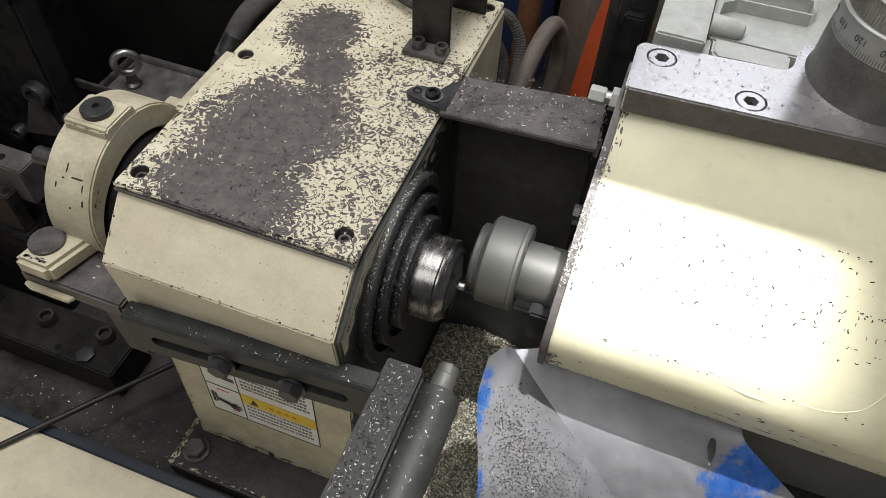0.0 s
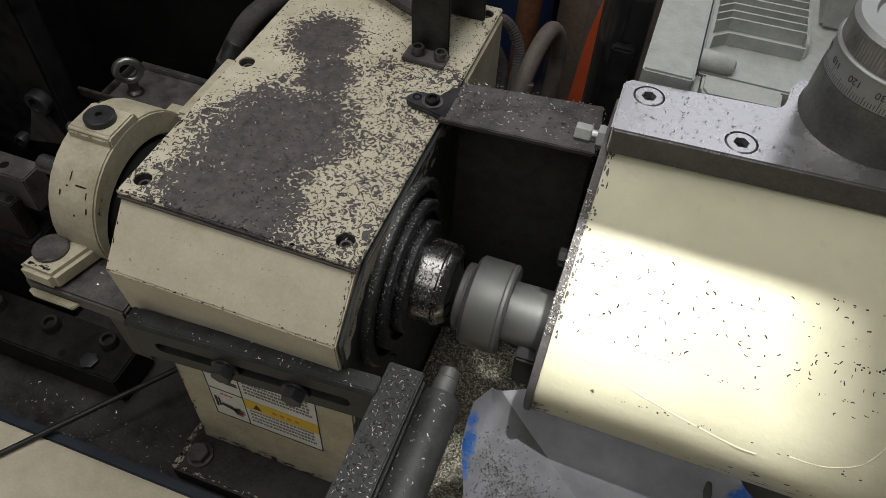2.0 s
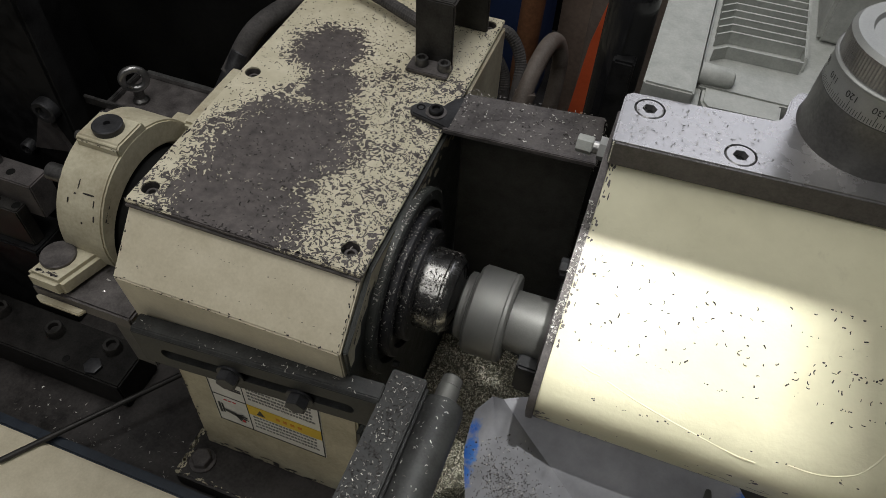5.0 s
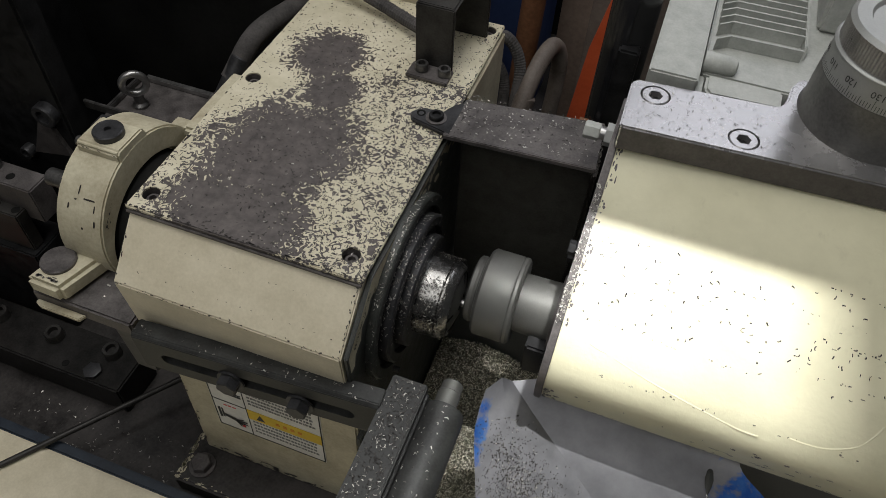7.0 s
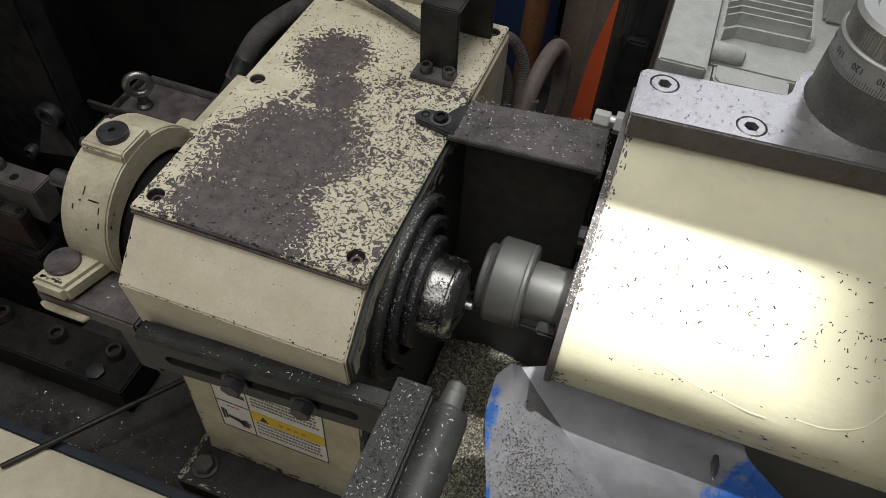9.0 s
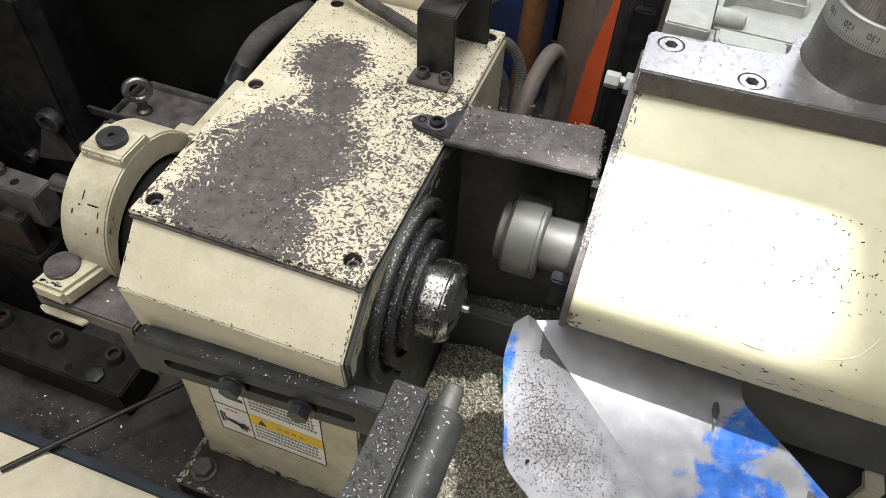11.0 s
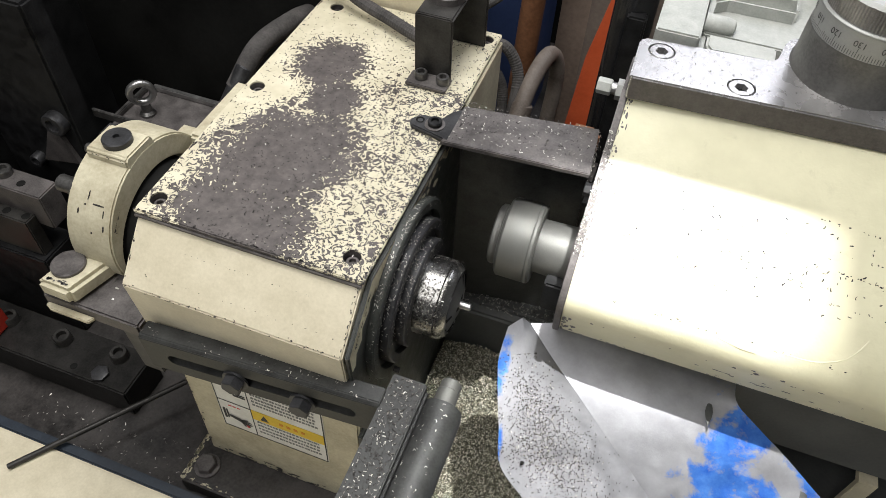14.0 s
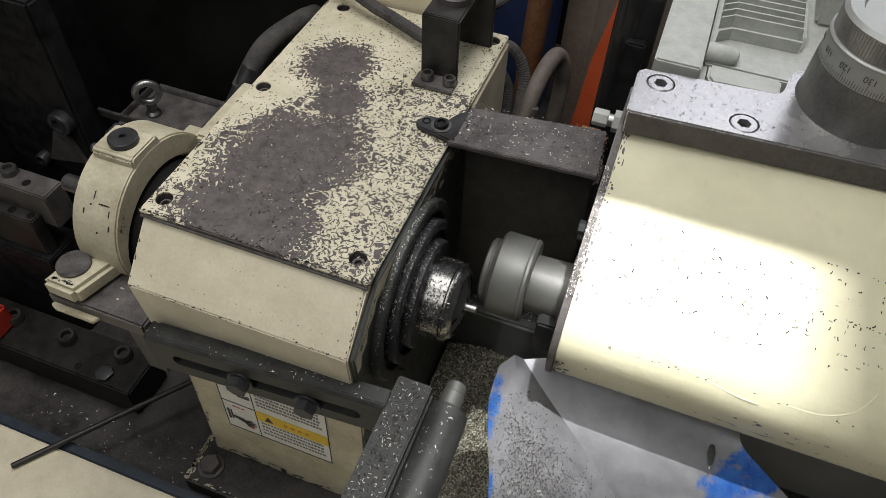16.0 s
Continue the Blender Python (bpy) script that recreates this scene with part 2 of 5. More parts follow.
def scratched_blue():
    """Galvanised sheet with remains of bright blue paint on its wing and rim."""
    m, n, l, p = nodes_of("scratched_blue_sheet")
    co = n.new("ShaderNodeTexCoord").outputs["Object"]
    sep = n.new("ShaderNodeSeparateXYZ")
    l.new(co, sep.inputs[0])
    x = sep.outputs[0]
    wing = maths(n, l, "MULTIPLY", maths(n, l, "SUBTRACT", x, 0.100), 14, True)
    rim = maths(n, l, "MULTIPLY", maths(n, l, "SUBTRACT", -0.016, maths(n, l, "ADD", x, maths(n, l, "MULTIPLY", sep.outputs[1], 0.22))), 60, True)
    where = maths(n, l, "MAXIMUM", wing, rim)
    patchy = maths(n, l, "ADD", maths(n, l, "MULTIPLY", noise_tex(n, l, 24, 6, 0.62, co, 0.25), 1.5), -0.25)
    fine = noise_tex(n, l, 240, 3, 0.6, co)
    k = maths(n, l, "ADD", maths(n, l, "ADD", maths(n, l, "MULTIPLY", where, 0.66), patchy), maths(n, l, "MULTIPLY", fine, 0.18))
    paint = maths(n, l, "MULTIPLY", maths(n, l, "SUBTRACT", k, 1.19), 7, True)
    bare = ramp(n, l, noise_tex(n, l, 26, 6, 0.65, co), [(0.3, (0.26, 0.26, 0.275)), (0.7, (0.39, 0.39, 0.41))])
    blue = ramp(n, l, noise_tex(n, l, 60, 4, 0.6, co), [(0.3, (0.02, 0.11, 0.52)), (0.7, (0.10, 0.27, 0.68))])
    l.new(blend(n, l, paint, bare, blue), p.inputs["Base Color"])
    p.inputs["Metallic"].default_value = 0.85
    l.new(ramp(n, l, noise_tex(n, l, 70, 4, 0.6, co), [(0.3, (0.38,) * 3), (0.7, (0.55,) * 3)]), p.inputs["Roughness"])
    bump(n, l, p, noise_tex(n, l, 300, 4, 0.7, co), 0.2, 0.0006)
    return m


SHEET = scratched_blue()
GLOW, _n, _l, _p = nodes_of("led_glow")
_p.inputs["Emission Color"].default_value = (0.98, 0.98, 0.965, 1)
_p.inputs["Emission Strength"].default_value = 52000


# ---- mesh helpers ----
def box(bm, x0, x1, y0, y1, z0, z1, bevel=0.0015, seg=2):
    g = bmesh.ops.create_cube(bm, size=1, matrix=Matrix.Translation(((x0 + x1) / 2, (y0 + y1) / 2, (z0 + z1) / 2)) @ Matrix.Diagonal((x1 - x0, y1 - y0, z1 - z0, 1)))
    if bevel:
        es = list({e for v in g["verts"] for e in v.link_edges})
        bmesh.ops.bevel(bm, geom=es, offset=bevel, segments=seg, affect="EDGES", clamp_overlap=True)
    return bm


def lathe(bm, p, axis, profile, seg=40, spin=0.0):
    """Turn a profile of (distance along the axis, radius) round the axis at p; ends with radius 0 close."""
    m = Matrix.Translation(p) @ Vector(axis).to_track_quat("Z", "Y").to_matrix().to_4x4()
    rings = []
    for d, r in profile:
        if r <= 1e-6:
            rings.append([bm.verts.new(m @ Vector((0, 0, d)))])
        else:
            rings.append([bm.verts.new(m @ Vector((r * math.cos(spin + 2 * math.pi * k / seg), r * math.sin(spin + 2 * math.pi * k / seg), d))) for k in range(seg)])
    for a, b in zip(rings, rings[1:]):
        for k in range(seg):
            j = (k + 1) % seg
            if len(a) == 1 and len(b) > 1:
                bm.faces.new((a[0], b[k], b[j]))
            elif len(b) == 1 and len(a) > 1:
                bm.faces.new((a[k], a[j], b[0]))
            elif len(a) > 1:
                bm.faces.new((a[k], a[j], b[j], b[k]))
    return bm


def rod(bm, a, b, r, seg=16, soft=0.15):
    v = Vector(b) - Vector(a)
    d = v.length
    c = r * soft
    return lathe(bm, a, v, [(0, 0), (0, r - c), (c, r), (d - c, r), (d, r - c), (d, 0)], seg)


def prism(bm, outline, x0, x1, bevel=0.0):
    """An outline in the (y, z) plane drawn out along x."""
    a = [bm.verts.new((x0, y, z)) for y, z in outline]
    b = [bm.verts.new((x1, y, z)) for y, z in outline]
    n = len(outline)
    fs = [bm.faces.new(a), bm.faces.new(b[::-1])]
    fs += [bm.faces.new((a[k], b[k], b[(k + 1) % n], a[(k + 1) % n])) for k in range(n)]
    bmesh.ops.recalc_face_normals(bm, faces=bm.faces)
    if bevel:
        bmesh.ops.bevel(bm, geom=list({e for f in fs for e in f.edges}), offset=bevel, segments=2, affect="EDGES", clamp_overlap=True)
    return bm


def slab(bm, outline, z0, z1, bevel=0.0):
    """An outline in the (x, y) plane drawn out along z."""
    a = [bm.verts.new((x, y, z0)) for x, y in outline]
    b = [bm.verts.new((x, y, z1)) for x, y in outline]
    n = len(outline)
    fs = [bm.faces.new(a[::-1]), bm.faces.new(b)]
    fs += [bm.faces.new((a[k], a[(k + 1) % n], b[(k + 1) % n], b[k])) for k in range(n)]
    bmesh.ops.recalc_face_normals(bm, faces=bm.faces)
    if bevel:
        bmesh.ops.bevel(bm, geom=list({e for f in fs for e in f.edges}), offset=bevel, segments=2, affect="EDGES", clamp_overlap=True)
    return bm


def capsule(bm, x0, x1, zc, r, y0, y1, n=10):
    """A slot's shape with round ends, drawn out along y."""
    pts = [(x1 - r + r * math.sin(math.pi * k / n), zc + r * math.cos(math.pi * k / n)) for k in range(n + 1)]
    pts += [(x0 + r - r * math.sin(math.pi * k / n), zc - r * math.cos(math.pi * k / n)) for k in range(n + 1)]
    a, b = [bm.verts.new((x, y0, z)) for x, z in pts], [bm.verts.new((x, y1, z)) for x, z in pts]
    bm.faces.new(a)
    bm.faces.new(b[::-1])
    for k in range(len(pts)):
        j = (k + 1) % len(pts)
        bm.faces.new((a[k], b[k], b[j], a[j]))
    bmesh.ops.recalc_face_normals(bm, faces=bm.faces)
    return bm


def curve_points(points, steps=10):
    """A smooth line through the points."""
    ps = [Vector(p) for p in points]
    ps = [2 * ps[0] - ps[1]] + ps + [2 * ps[-1] - ps[-2]]
    out = []
    for i in range(1, len(ps) - 2):
        a, b, c, d = ps[i - 1:i + 3]
        for k in range(steps):
            t = k / steps
            out.append(0.5 * ((2 * b) + (c - a) * t + (2 * a - 5 * b + 4 * c - d) * t * t + (3 * b - a - 3 * c + d) * t ** 3))
    return out + [ps[-2]]


def hose(bm, points, r, steps=10, seg=12, ribs=0.0):
    line = curve_points(points, steps)
    rings = []
    for i, p in enumerate(line):
        d = (line[min(i + 1, len(line) - 1)] - line[max(i - 1, 0)]).normalized()
        q = d.to_track_quat("Z", "Y").to_matrix()
        rr = r * (1 + (ribs if i % 2 else 0))
        rings.append([bm.verts.new(p + q @ Vector((rr * math.cos(2 * math.pi * k / seg), rr * math.sin(2 * math.pi * k / seg), 0))) for k in range(seg)])
    for a, b in zip(rings, rings[1:]):
        for k in range(seg):
            j = (k + 1) % seg
            bm.faces.new((a[k], a[j], b[j], b[k]))
    bm.faces.new(rings[0][::-1])
    bm.faces.new(rings[-1])
    return bm


def sheet(bm, grid, thick):
    """A bent sheet from a grid of points, with thickness downwards."""
    top = [[bm.verts.new(p) for p in row] for row in grid]
    low = [[bm.verts.new(Vector(p) - Vector((0, 0, thick))) for p in row] for row in grid]
    R, C = len(grid), len(grid[0])
    for i in range(R - 1):
        for j in range(C - 1):
            bm.faces.new((top[i][j], top[i + 1][j], top[i + 1][j + 1], top[i][j + 1]))
            bm.faces.new((low[i][j], low[i][j + 1], low[i + 1][j + 1], low[i + 1][j]))
    rim = [(i, 0) for i in range(R)] + [(R - 1, j) for j in range(1, C)] + [(i, C - 1) for i in range(R - 2, -1, -1)] + [(0, j) for j in range(C - 2, 0, -1)]
    for (a, b), (c, d) in zip(rim, rim[1:] + rim[:1]):
        bm.faces.new((top[a][b], low[a][b], low[c][d], top[c][d]))
    bmesh.ops.recalc_face_normals(bm, faces=bm.faces)
    return bm


ORIGIN = {}


def thing(name, base, label, category, group="", kind=""):
    ob = new(name)
    ob.empty_display_size = 0.02
    ob.location = base
    ORIGIN[ob.name] = Vector(base)
    return tagged(ob, label, category, group, kind)


def part(name, bm, material, parent=None, label="", pivot=None, crease=32):
    """Links a bmesh, drawn at its place in the world, as one mesh object under a thing or a part."""
    home = ORIGIN[parent.name] if parent else Vector((0, 0, 0))
    at = Vector(pivot) if pivot else home
    bmesh.ops.recalc_face_normals(bm, faces=bm.faces)
    bmesh.ops.translate(bm, verts=bm.verts, vec=-at)
    me = bpy.data.meshes.new(name)
    for f in bm.faces:
        f.smooth = True
    bm.to_mesh(me)
    bm.free()
    me.set_sharp_from_angle(angle=radians(crease))
    me.materials.append(material)
    ob = new(name, me)
    if parent:
        ob.parent = parent
    ob.location = at - home
    ORIGIN[ob.name] = at
    if label:
        tagged(ob, label)
    return ob


def B():
    return bmesh.new()


def cut(ob, cutters):
    """Takes the cutters' shapes out of a part's mesh for good."""
    home = ORIGIN[ob.name]
    for bm in cutters:
        bmesh.ops.recalc_face_normals(bm, faces=bm.faces)
        bmesh.ops.translate(bm, verts=bm.verts, vec=-home)
        me = bpy.data.meshes.new("cutter")
        bm.to_mesh(me)
        bm.free()
        tool = new("cutter", me)
        tool.matrix_world = Matrix.Translation(home)
        md = ob.modifiers.new("cut", "BOOLEAN")
        md.object, md.operation, md.solver = tool, "DIFFERENCE", "EXACT"
        bpy.context.view_layer.update()
        done = bpy.data.meshes.new_from_object(ob.evaluated_get(bpy.context.evaluated_depsgraph_get()))
        ob.modifiers.clear()
        ob.data = done
        bpy.data.objects.remove(tool)
    ob.data.set_sharp_from_angle(angle=radians(32))
    return ob


def socket_screw(parent, p, axis, r, h, mat=None, name="socket_screw", label=""):
    """A cap screw: round head with a bevelled rim and a deep hexagon socket."""
    mat = mat or BLACK
    head = part(name, lathe(B(), p, axis, [(0, 0), (0, r), (h * .85, r), (h, r * .9), (h, r * .58), (h * .45, r * .55), (h * .45, 0)], 24), mat, parent, label)
    return head


def hex_bolt(parent, p, axis, r, h, mat, washer=True, name="hex_bolt"):
    bm = B()
    if washer:
        lathe(bm, p, axis, [(0, 0), (0, r * 1.25), (h * .18, r * 1.25), (h * .18, 0)], 28)
    lathe(bm, p, axis, [(h * .18, 0), (h * .18, r), (h * .9, r), (h, r * .86), (h, 0)], 6, 0.3)
    return part(name, bm, mat, parent)


def chip_mesh(spots, size, seed):
    """Curled slivers of swarf lying at the given (place, normal) spots."""
    rnd = random.Random(seed)
    vs, fs = [], []
    for p, nrm in spots:
        nrm = Vector(nrm).normalized()
        a = nrm.orthogonal().normalized()
        a.rotate(Matrix.Rotation(rnd.uniform(0, 2 * math.pi), 3, nrm))
        b = nrm.cross(a)
        L, w, c = size * rnd.uniform(.45, 1.15), size * rnd.uniform(.14, .38), rnd.uniform(-.5, .5)
        lift = size * rnd.uniform(.02, .14)
        i0 = len(vs)
        for k in range(4):
            u = k / 3 - .5
            mid = Vector(p) + a * (u * L) + b * (c * L * (u * u * 2)) + nrm * (lift + size * .25 * (.25 - u * u) * rnd.uniform(.3, 1))
            tw = rnd.uniform(-.6, .6)
            side = (b + nrm * tw) * (w / 2)
            vs += [tuple(mid - side), tuple(mid + side)]
        for k in range(3):
            j = i0 + 2 * k
            fs.append((j, j + 1, j + 3, j + 2))
    return vs, fs


def chips(name, spots, size, mat, parent, seed, label=""):
    vs, fs = chip_mesh(spots, size, seed)
    home = ORIGIN[parent.name] if parent else Vector((0, 0, 0))
    me = bpy.data.meshes.new(name)
    me.from_pydata([tuple(Vector(v) - home) for v in vs], [], fs)
    me.materials.append(mat)
    ob = new(name, me)
    if parent:
        ob.parent = parent
    return tagged(ob, label, "" if parent else "metal chips", "", "stuff")


def wear(parent, a, b, normal, inward, n, size, seed, mat=None, name="paint_loss"):
    """Small ragged flakes of lost paint along the edge from a to b, spreading inward over a face."""
    rnd = random.Random(seed)
    a, b, nrm, inw = Vector(a), Vector(b), Vector(normal).normalized(), Vector(inward).normalized()
    along = (b - a).normalized()
    home = ORIGIN[parent.name]
    vs, fs = [], []
    for k in range(n):
        c = a.lerp(b, rnd.random()) + inw * abs(rnd.gauss(0, size * 1.2)) + nrm * .00025
        ru, rv = size * rnd.uniform(.35, 1.7) * rnd.uniform(.4, 1), size * rnd.uniform(.2, .7)
        i0, m = len(vs), 9
        for q in range(m):
            g = 2 * math.pi * q / m
            w = rnd.uniform(.6, 1.25)
            p = c + along * (ru * w * math.cos(g)) + inw * (rv * w * math.sin(g))
            d = (p - a).dot(inw)
            if d < 0:
                p -= inw * d
            vs.append(tuple(p - home))
        fs.append(tuple(range(i0, i0 + m)))
    me = bpy.data.meshes.new(name)
    me.from_pydata(vs, [], fs)
    me.materials.append(mat or CHIP_DARK)
    ob = new(name, me)
    ob.parent = parent
    return tagged(ob, kind="stuff")


def scatter(n, seed, fn):
    rnd = random.Random(seed)
    out = []
    while len(out) < n:
        s = fn(rnd)
        if s:
            out.append(s)
    return out


# ---- setting ----
def build_setting():
    part_g = part("ground", box(B(), -1.6, 1.8, -1.3, 1.8, -0.20, -0.095, 0), GRIME)
    tagged(part_g, "dark oily machine bed under the whole machine", "machine bed", kind="structure")
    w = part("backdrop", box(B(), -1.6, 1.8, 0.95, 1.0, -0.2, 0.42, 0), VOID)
    tagged(w, "near-black wall closing the dark background", "wall", kind="structure")
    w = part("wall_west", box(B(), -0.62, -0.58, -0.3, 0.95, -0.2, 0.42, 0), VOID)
    tagged(w, "near-black wall closing the dark left side", "wall", kind="structure")
    # partition added to darken the view behind the bearing and block the rear lamp
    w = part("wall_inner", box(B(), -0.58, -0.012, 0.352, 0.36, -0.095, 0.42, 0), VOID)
    tagged(w, "added near-black partition behind the bearing", "wall", kind="structure")


def build_front_table():
    t = thing("front_cover", (-0.2, -0.3, -0.095), "cream painted sheet cover edged by a dark blue strip", "machine cover")
    part("cover_sheet", box(B(), -0.9, 0.9, -0.7, -0.099, -0.08, -0.058, 0.003), CREAM_HEAD, t)
    part("edge_strip", box(B(), -0.9, 0.9, -0.0985, -0.086, -0.09, -0.062, 0.002), BLUE_EDGE, t, "dark blue edge strip")
    part("support", box(B(), -0.9, 0.9, -0.6, -0.11, -0.0955, -0.08, 0), STEEL, t)


# ---- headstock ----
AX_Y, AX_Z = 0.072, 0.21


def build_headstock():
    h = thing("headstock", (0.1, 0.12, -0.095), "cream painted spindle headstock, its lid worn to bare metal", "machine head")
    body = [(0.004, 0.2965), (-0.0405, 0.2525), (-0.036, 0.193), (-0.02, 0.186), (0.33, 0.186), (0.346, 0.2), (0.346, 0.2965)]
    housing = part("housing", prism(B(), body, 0.002, 0.198, 0.0012), CREAM_HEAD, h)
    part("end_face", prism(B(), [(0.012, 0.294), (-0.0375, 0.2515), (-0.033, 0.196), (-0.01, 0.10), (0.23, 0.10), (0.23, 0.294)], 0.1985, 0.2025, 0.0008), GREEN, h, "end face in grimy green paint")
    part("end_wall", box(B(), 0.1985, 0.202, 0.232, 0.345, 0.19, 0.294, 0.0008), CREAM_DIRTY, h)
    lid = part("lid", box(B(), 0.0, 0.2, 0.0, 0.348, 0.2966, 0.3005, 0.0009), LID, h, "cream lid worn to dark bare metal")
    part("lid_gasket", box(B(), 0.001, 0.199, -0.0015, 0.001, 0.2940, 0.2964, 0.0003), STEEL, h)
    for x, y in ((0.012, 0.018), (0.012, 0.176), (0.182, 0.02), (0.188, 0.333), (0.022, 0.327)):
        # counterbored screws sunk in the lid
        cut(lid, [rod(B(), (x, y, .29), (x, y, .31), .0072, 28, 0)])
        cut(housing, [rod(B(), (x, y, .288), (x, y, .31), .0072, 28, 0)])
        part("counterbore", lathe(B(), (x, y, 0.2885), (0, 0, 1), [(0, 0), (0, .0071), (.0105, .0071)], 28), STEEL, lid)
        part("lid_screw", lathe(B(), (x, y, 0.2886), (0, 0, 1), [(0, 0), (0, .0055), (.0058, .0055), (.0066, .0048), (.0066, .003), (.003, .0029), (.003, 0)], 20), STEEL, lid)
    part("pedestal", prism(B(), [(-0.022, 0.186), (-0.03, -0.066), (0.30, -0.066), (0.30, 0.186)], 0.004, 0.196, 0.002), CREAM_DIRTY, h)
    part("foot_flange", box(B(), -0.012, 0.20, -0.076, 0.30, -0.0955, -0.066, 0.003), GRIME, h, "dark oily foot flange")
    wear(h, (-.010, -.0745, -.0660), (.13, -.0745, -.0660), (0, 0, 1), (0, 1, 0), 34, .0020, 114, CREAM_DIRTY)
    wear(h, (-.0105, -.074, -.0660), (-.0105, -.02, -.0660), (0, 0, 1), (1, 0, 0), 70, .0026, 115, CREAM_DIRTY)
    hex_bolt(h, (0.012, -0.053, -0.0655), (0, 0, 1), 0.0115, 0.012, STEEL)
    hex_bolt(h, (0.185, -0.053, -0.0655), (0, 0, 1), 0.0115, 0.012, STEEL)
    # flange rings round the spindle
    c = (0.2025, AX_Y, AX_Z)
    part("outer_ring", lathe(B(), c, (1, 0, 0), [(-.001, .084), (.006, .084), (.0075, .0825), (.0075, .074), (.001, .073), (.001, 0)], 72), GREEN, h)
    part("middle_ring", lathe(B(), c, (1, 0, 0), [(.001, .067), (.0125, .067), (.014, .0655), (.014, .058), (.009, .057), (.009, 0)], 72), GUNMETAL, h)
    part("inner_ring", lathe(B(), c, (1, 0, 0), [(.009, .050), (.0195, .050), (.021, .0485), (.021, .039), (.021, 0)], 64), GUNMETAL, h)
    part("skirt", box(B(), .1965, .2015, -.029, .30, -.066, .10, .001), GREEN, h, "dark grimy skirt")
    # hook-like pin under the ring
    part("drain_pin", rod(B(), (0.209, 0.028, 0.142), (0.216, 0.028, 0.142), 0.0028), GUNMETAL, h)
    # spindle nose with slotted collet, which indexes
    bm = lathe(B(), (0.2235, AX_Y, AX_Z), (1, 0, 0), [(0, 0), (0, .036), (.0185, .036), (.0195, .0343), (.021, .0343), (.0215, .0352), (.0225, .0350), (.0285, .0305), (.0285, .027)], 72)
    nose = part("spindle_nose", bm, NOSE, h, "bright turned spindle nose", (0.2235, AX_Y, AX_Z))
    bm = lathe(B(), (0.252, AX_Y, AX_Z), (1, 0, 0), [(-.006, .0268), (-.001, .0268), (.0035, .012), (.0035, .0045), (-.02, .0045)], 60)
    col = part("collet", bm, NUT, nose)
    for k in range(3):
        a = math.radians(90 + 120 * k + 20)
        d, e = Vector((0, math.cos(a), math.sin(a))), Vector((0, -math.sin(a), math.cos(a)))
        bm = B()
        o = Vector((0.2545, AX_Y, AX_Z))
        pts = [o + d * .0055 + e * .0013 + Vector((.0018, 0, 0)), o + d * .0262 + e * .0013 + Vector((-.0024, 0, 0)), o + d * .0262 - e * .0013 + Vector((-.0024, 0, 0)), o + d * .0055 - e * .0013 + Vector((.0018, 0, 0))]
        v1 = [bm.verts.new(p) for p in pts]
        v2 = [bm.verts.new(p - Vector((.004, 0, 0))) for p in pts]
        bm.faces.new(v1)
        bm.faces.new(v2[::-1])
        for i in range(4):
            bm.faces.new((v1[i], v2[i], v2[(i + 1) % 4], v1[(i + 1) % 4]))
        # near-black bar stands for the shade down the collet slot
        part("slot", bm, VOID, nose)
    fn, dn = (0, -.734, .679), (0, -.679, -.734)
    wear(h, (.003, -.0405, .2525), (.197, -.0405, .2525), fn, (0, .7, .71), 34, .0012, 101)
    wear(h, (.003, -.0405, .2525), (.197, -.0405, .2525), (0, -1, .07), (0, .07, -1), 26, .0011, 102)
    wear(h, (.003, .003, .2955), (.197, .003, .2955), fn, dn, 50, .0011, 103)
    wear(h, (.1975, .003, .2955), (.1975, -.0405, .2525), fn, (-1, 0, 0), 30, .0012, 104)
    wear(h, (.02, -.012, .2815), (.19, -.012, .2815), fn, dn, 16, .0007, 116)
    wear(h, (.02, -.030, .2632), (.19, -.030, .2632), fn, dn, 18, .0008, 117)
    wear(h, (.0025, .003, .2955), (.0025, -.0405, .2525), fn, (1, 0, 0), 12, .001, 105)
    wear(lid, (.001, .0005, .3005), (.199, .0005, .3005), (0, 0, 1), (0, 1, 0), 140, .0015, 107)
    wear(lid, (.1995, .001, .3005), (.1995, .347, .3005), (0, 0, 1), (-1, 0, 0), 200, .0013, 108)
    wear(lid, (.0005, .001, .3005), (.0005, .347, .3005), (0, 0, 1), (1, 0, 0), 40, .0018, 109)
    bm = B()
    ragged = [(.010, .2925), (-.0365, .2515), (-.0345, .2290), (-.0280, .2300), (-.0255, .2420), (-.0150, .2475), (-.0120, .2600), (.0000, .2650), (.0050, .2745), (.0200, .2770), (.0330, .2850), (.0600, .2880), (.0620, .2925)]
    bm.faces.new([bm.verts.new((.2029, y, z)) for y, z in ragged])
    part("paint_remnant", bm, CREAM_DIRTY, h, "remnant of cream paint")
    wear(h, (.2031, .004, .285), (.2031, -.030, .252), (1, 0, 0), (0, .7, -.7), 40, .0016, 110)
    wear(h, (.2027, .012, .292), (.2027, .20, .292), (1, 0, 0), (0, 0, -1), 40, .007, 111, CREAM_DIRTY)
    wear(h, (.004, -.0300, -.06), (.004, -.024, .15), (0, -1, .03), (1, 0, 0), 30, .0022, 112)
    wear(h, (.01, -.0302, -.064), (.19, -.0302, -.064), (0, -1, .03), (0, .03, 1), 44, .0045, 113, GRIME)
    # swarf sticking to rings and nose
    def on_ring(r0, r1, x, top):
        def f(rnd):
            a, r = rnd.gauss(1.75, 0.6), rnd.uniform(r0, r1)
            return ((x, AX_Y + r * math.cos(a), AX_Z + r * math.sin(a)), (1, 0, 0))
        return f
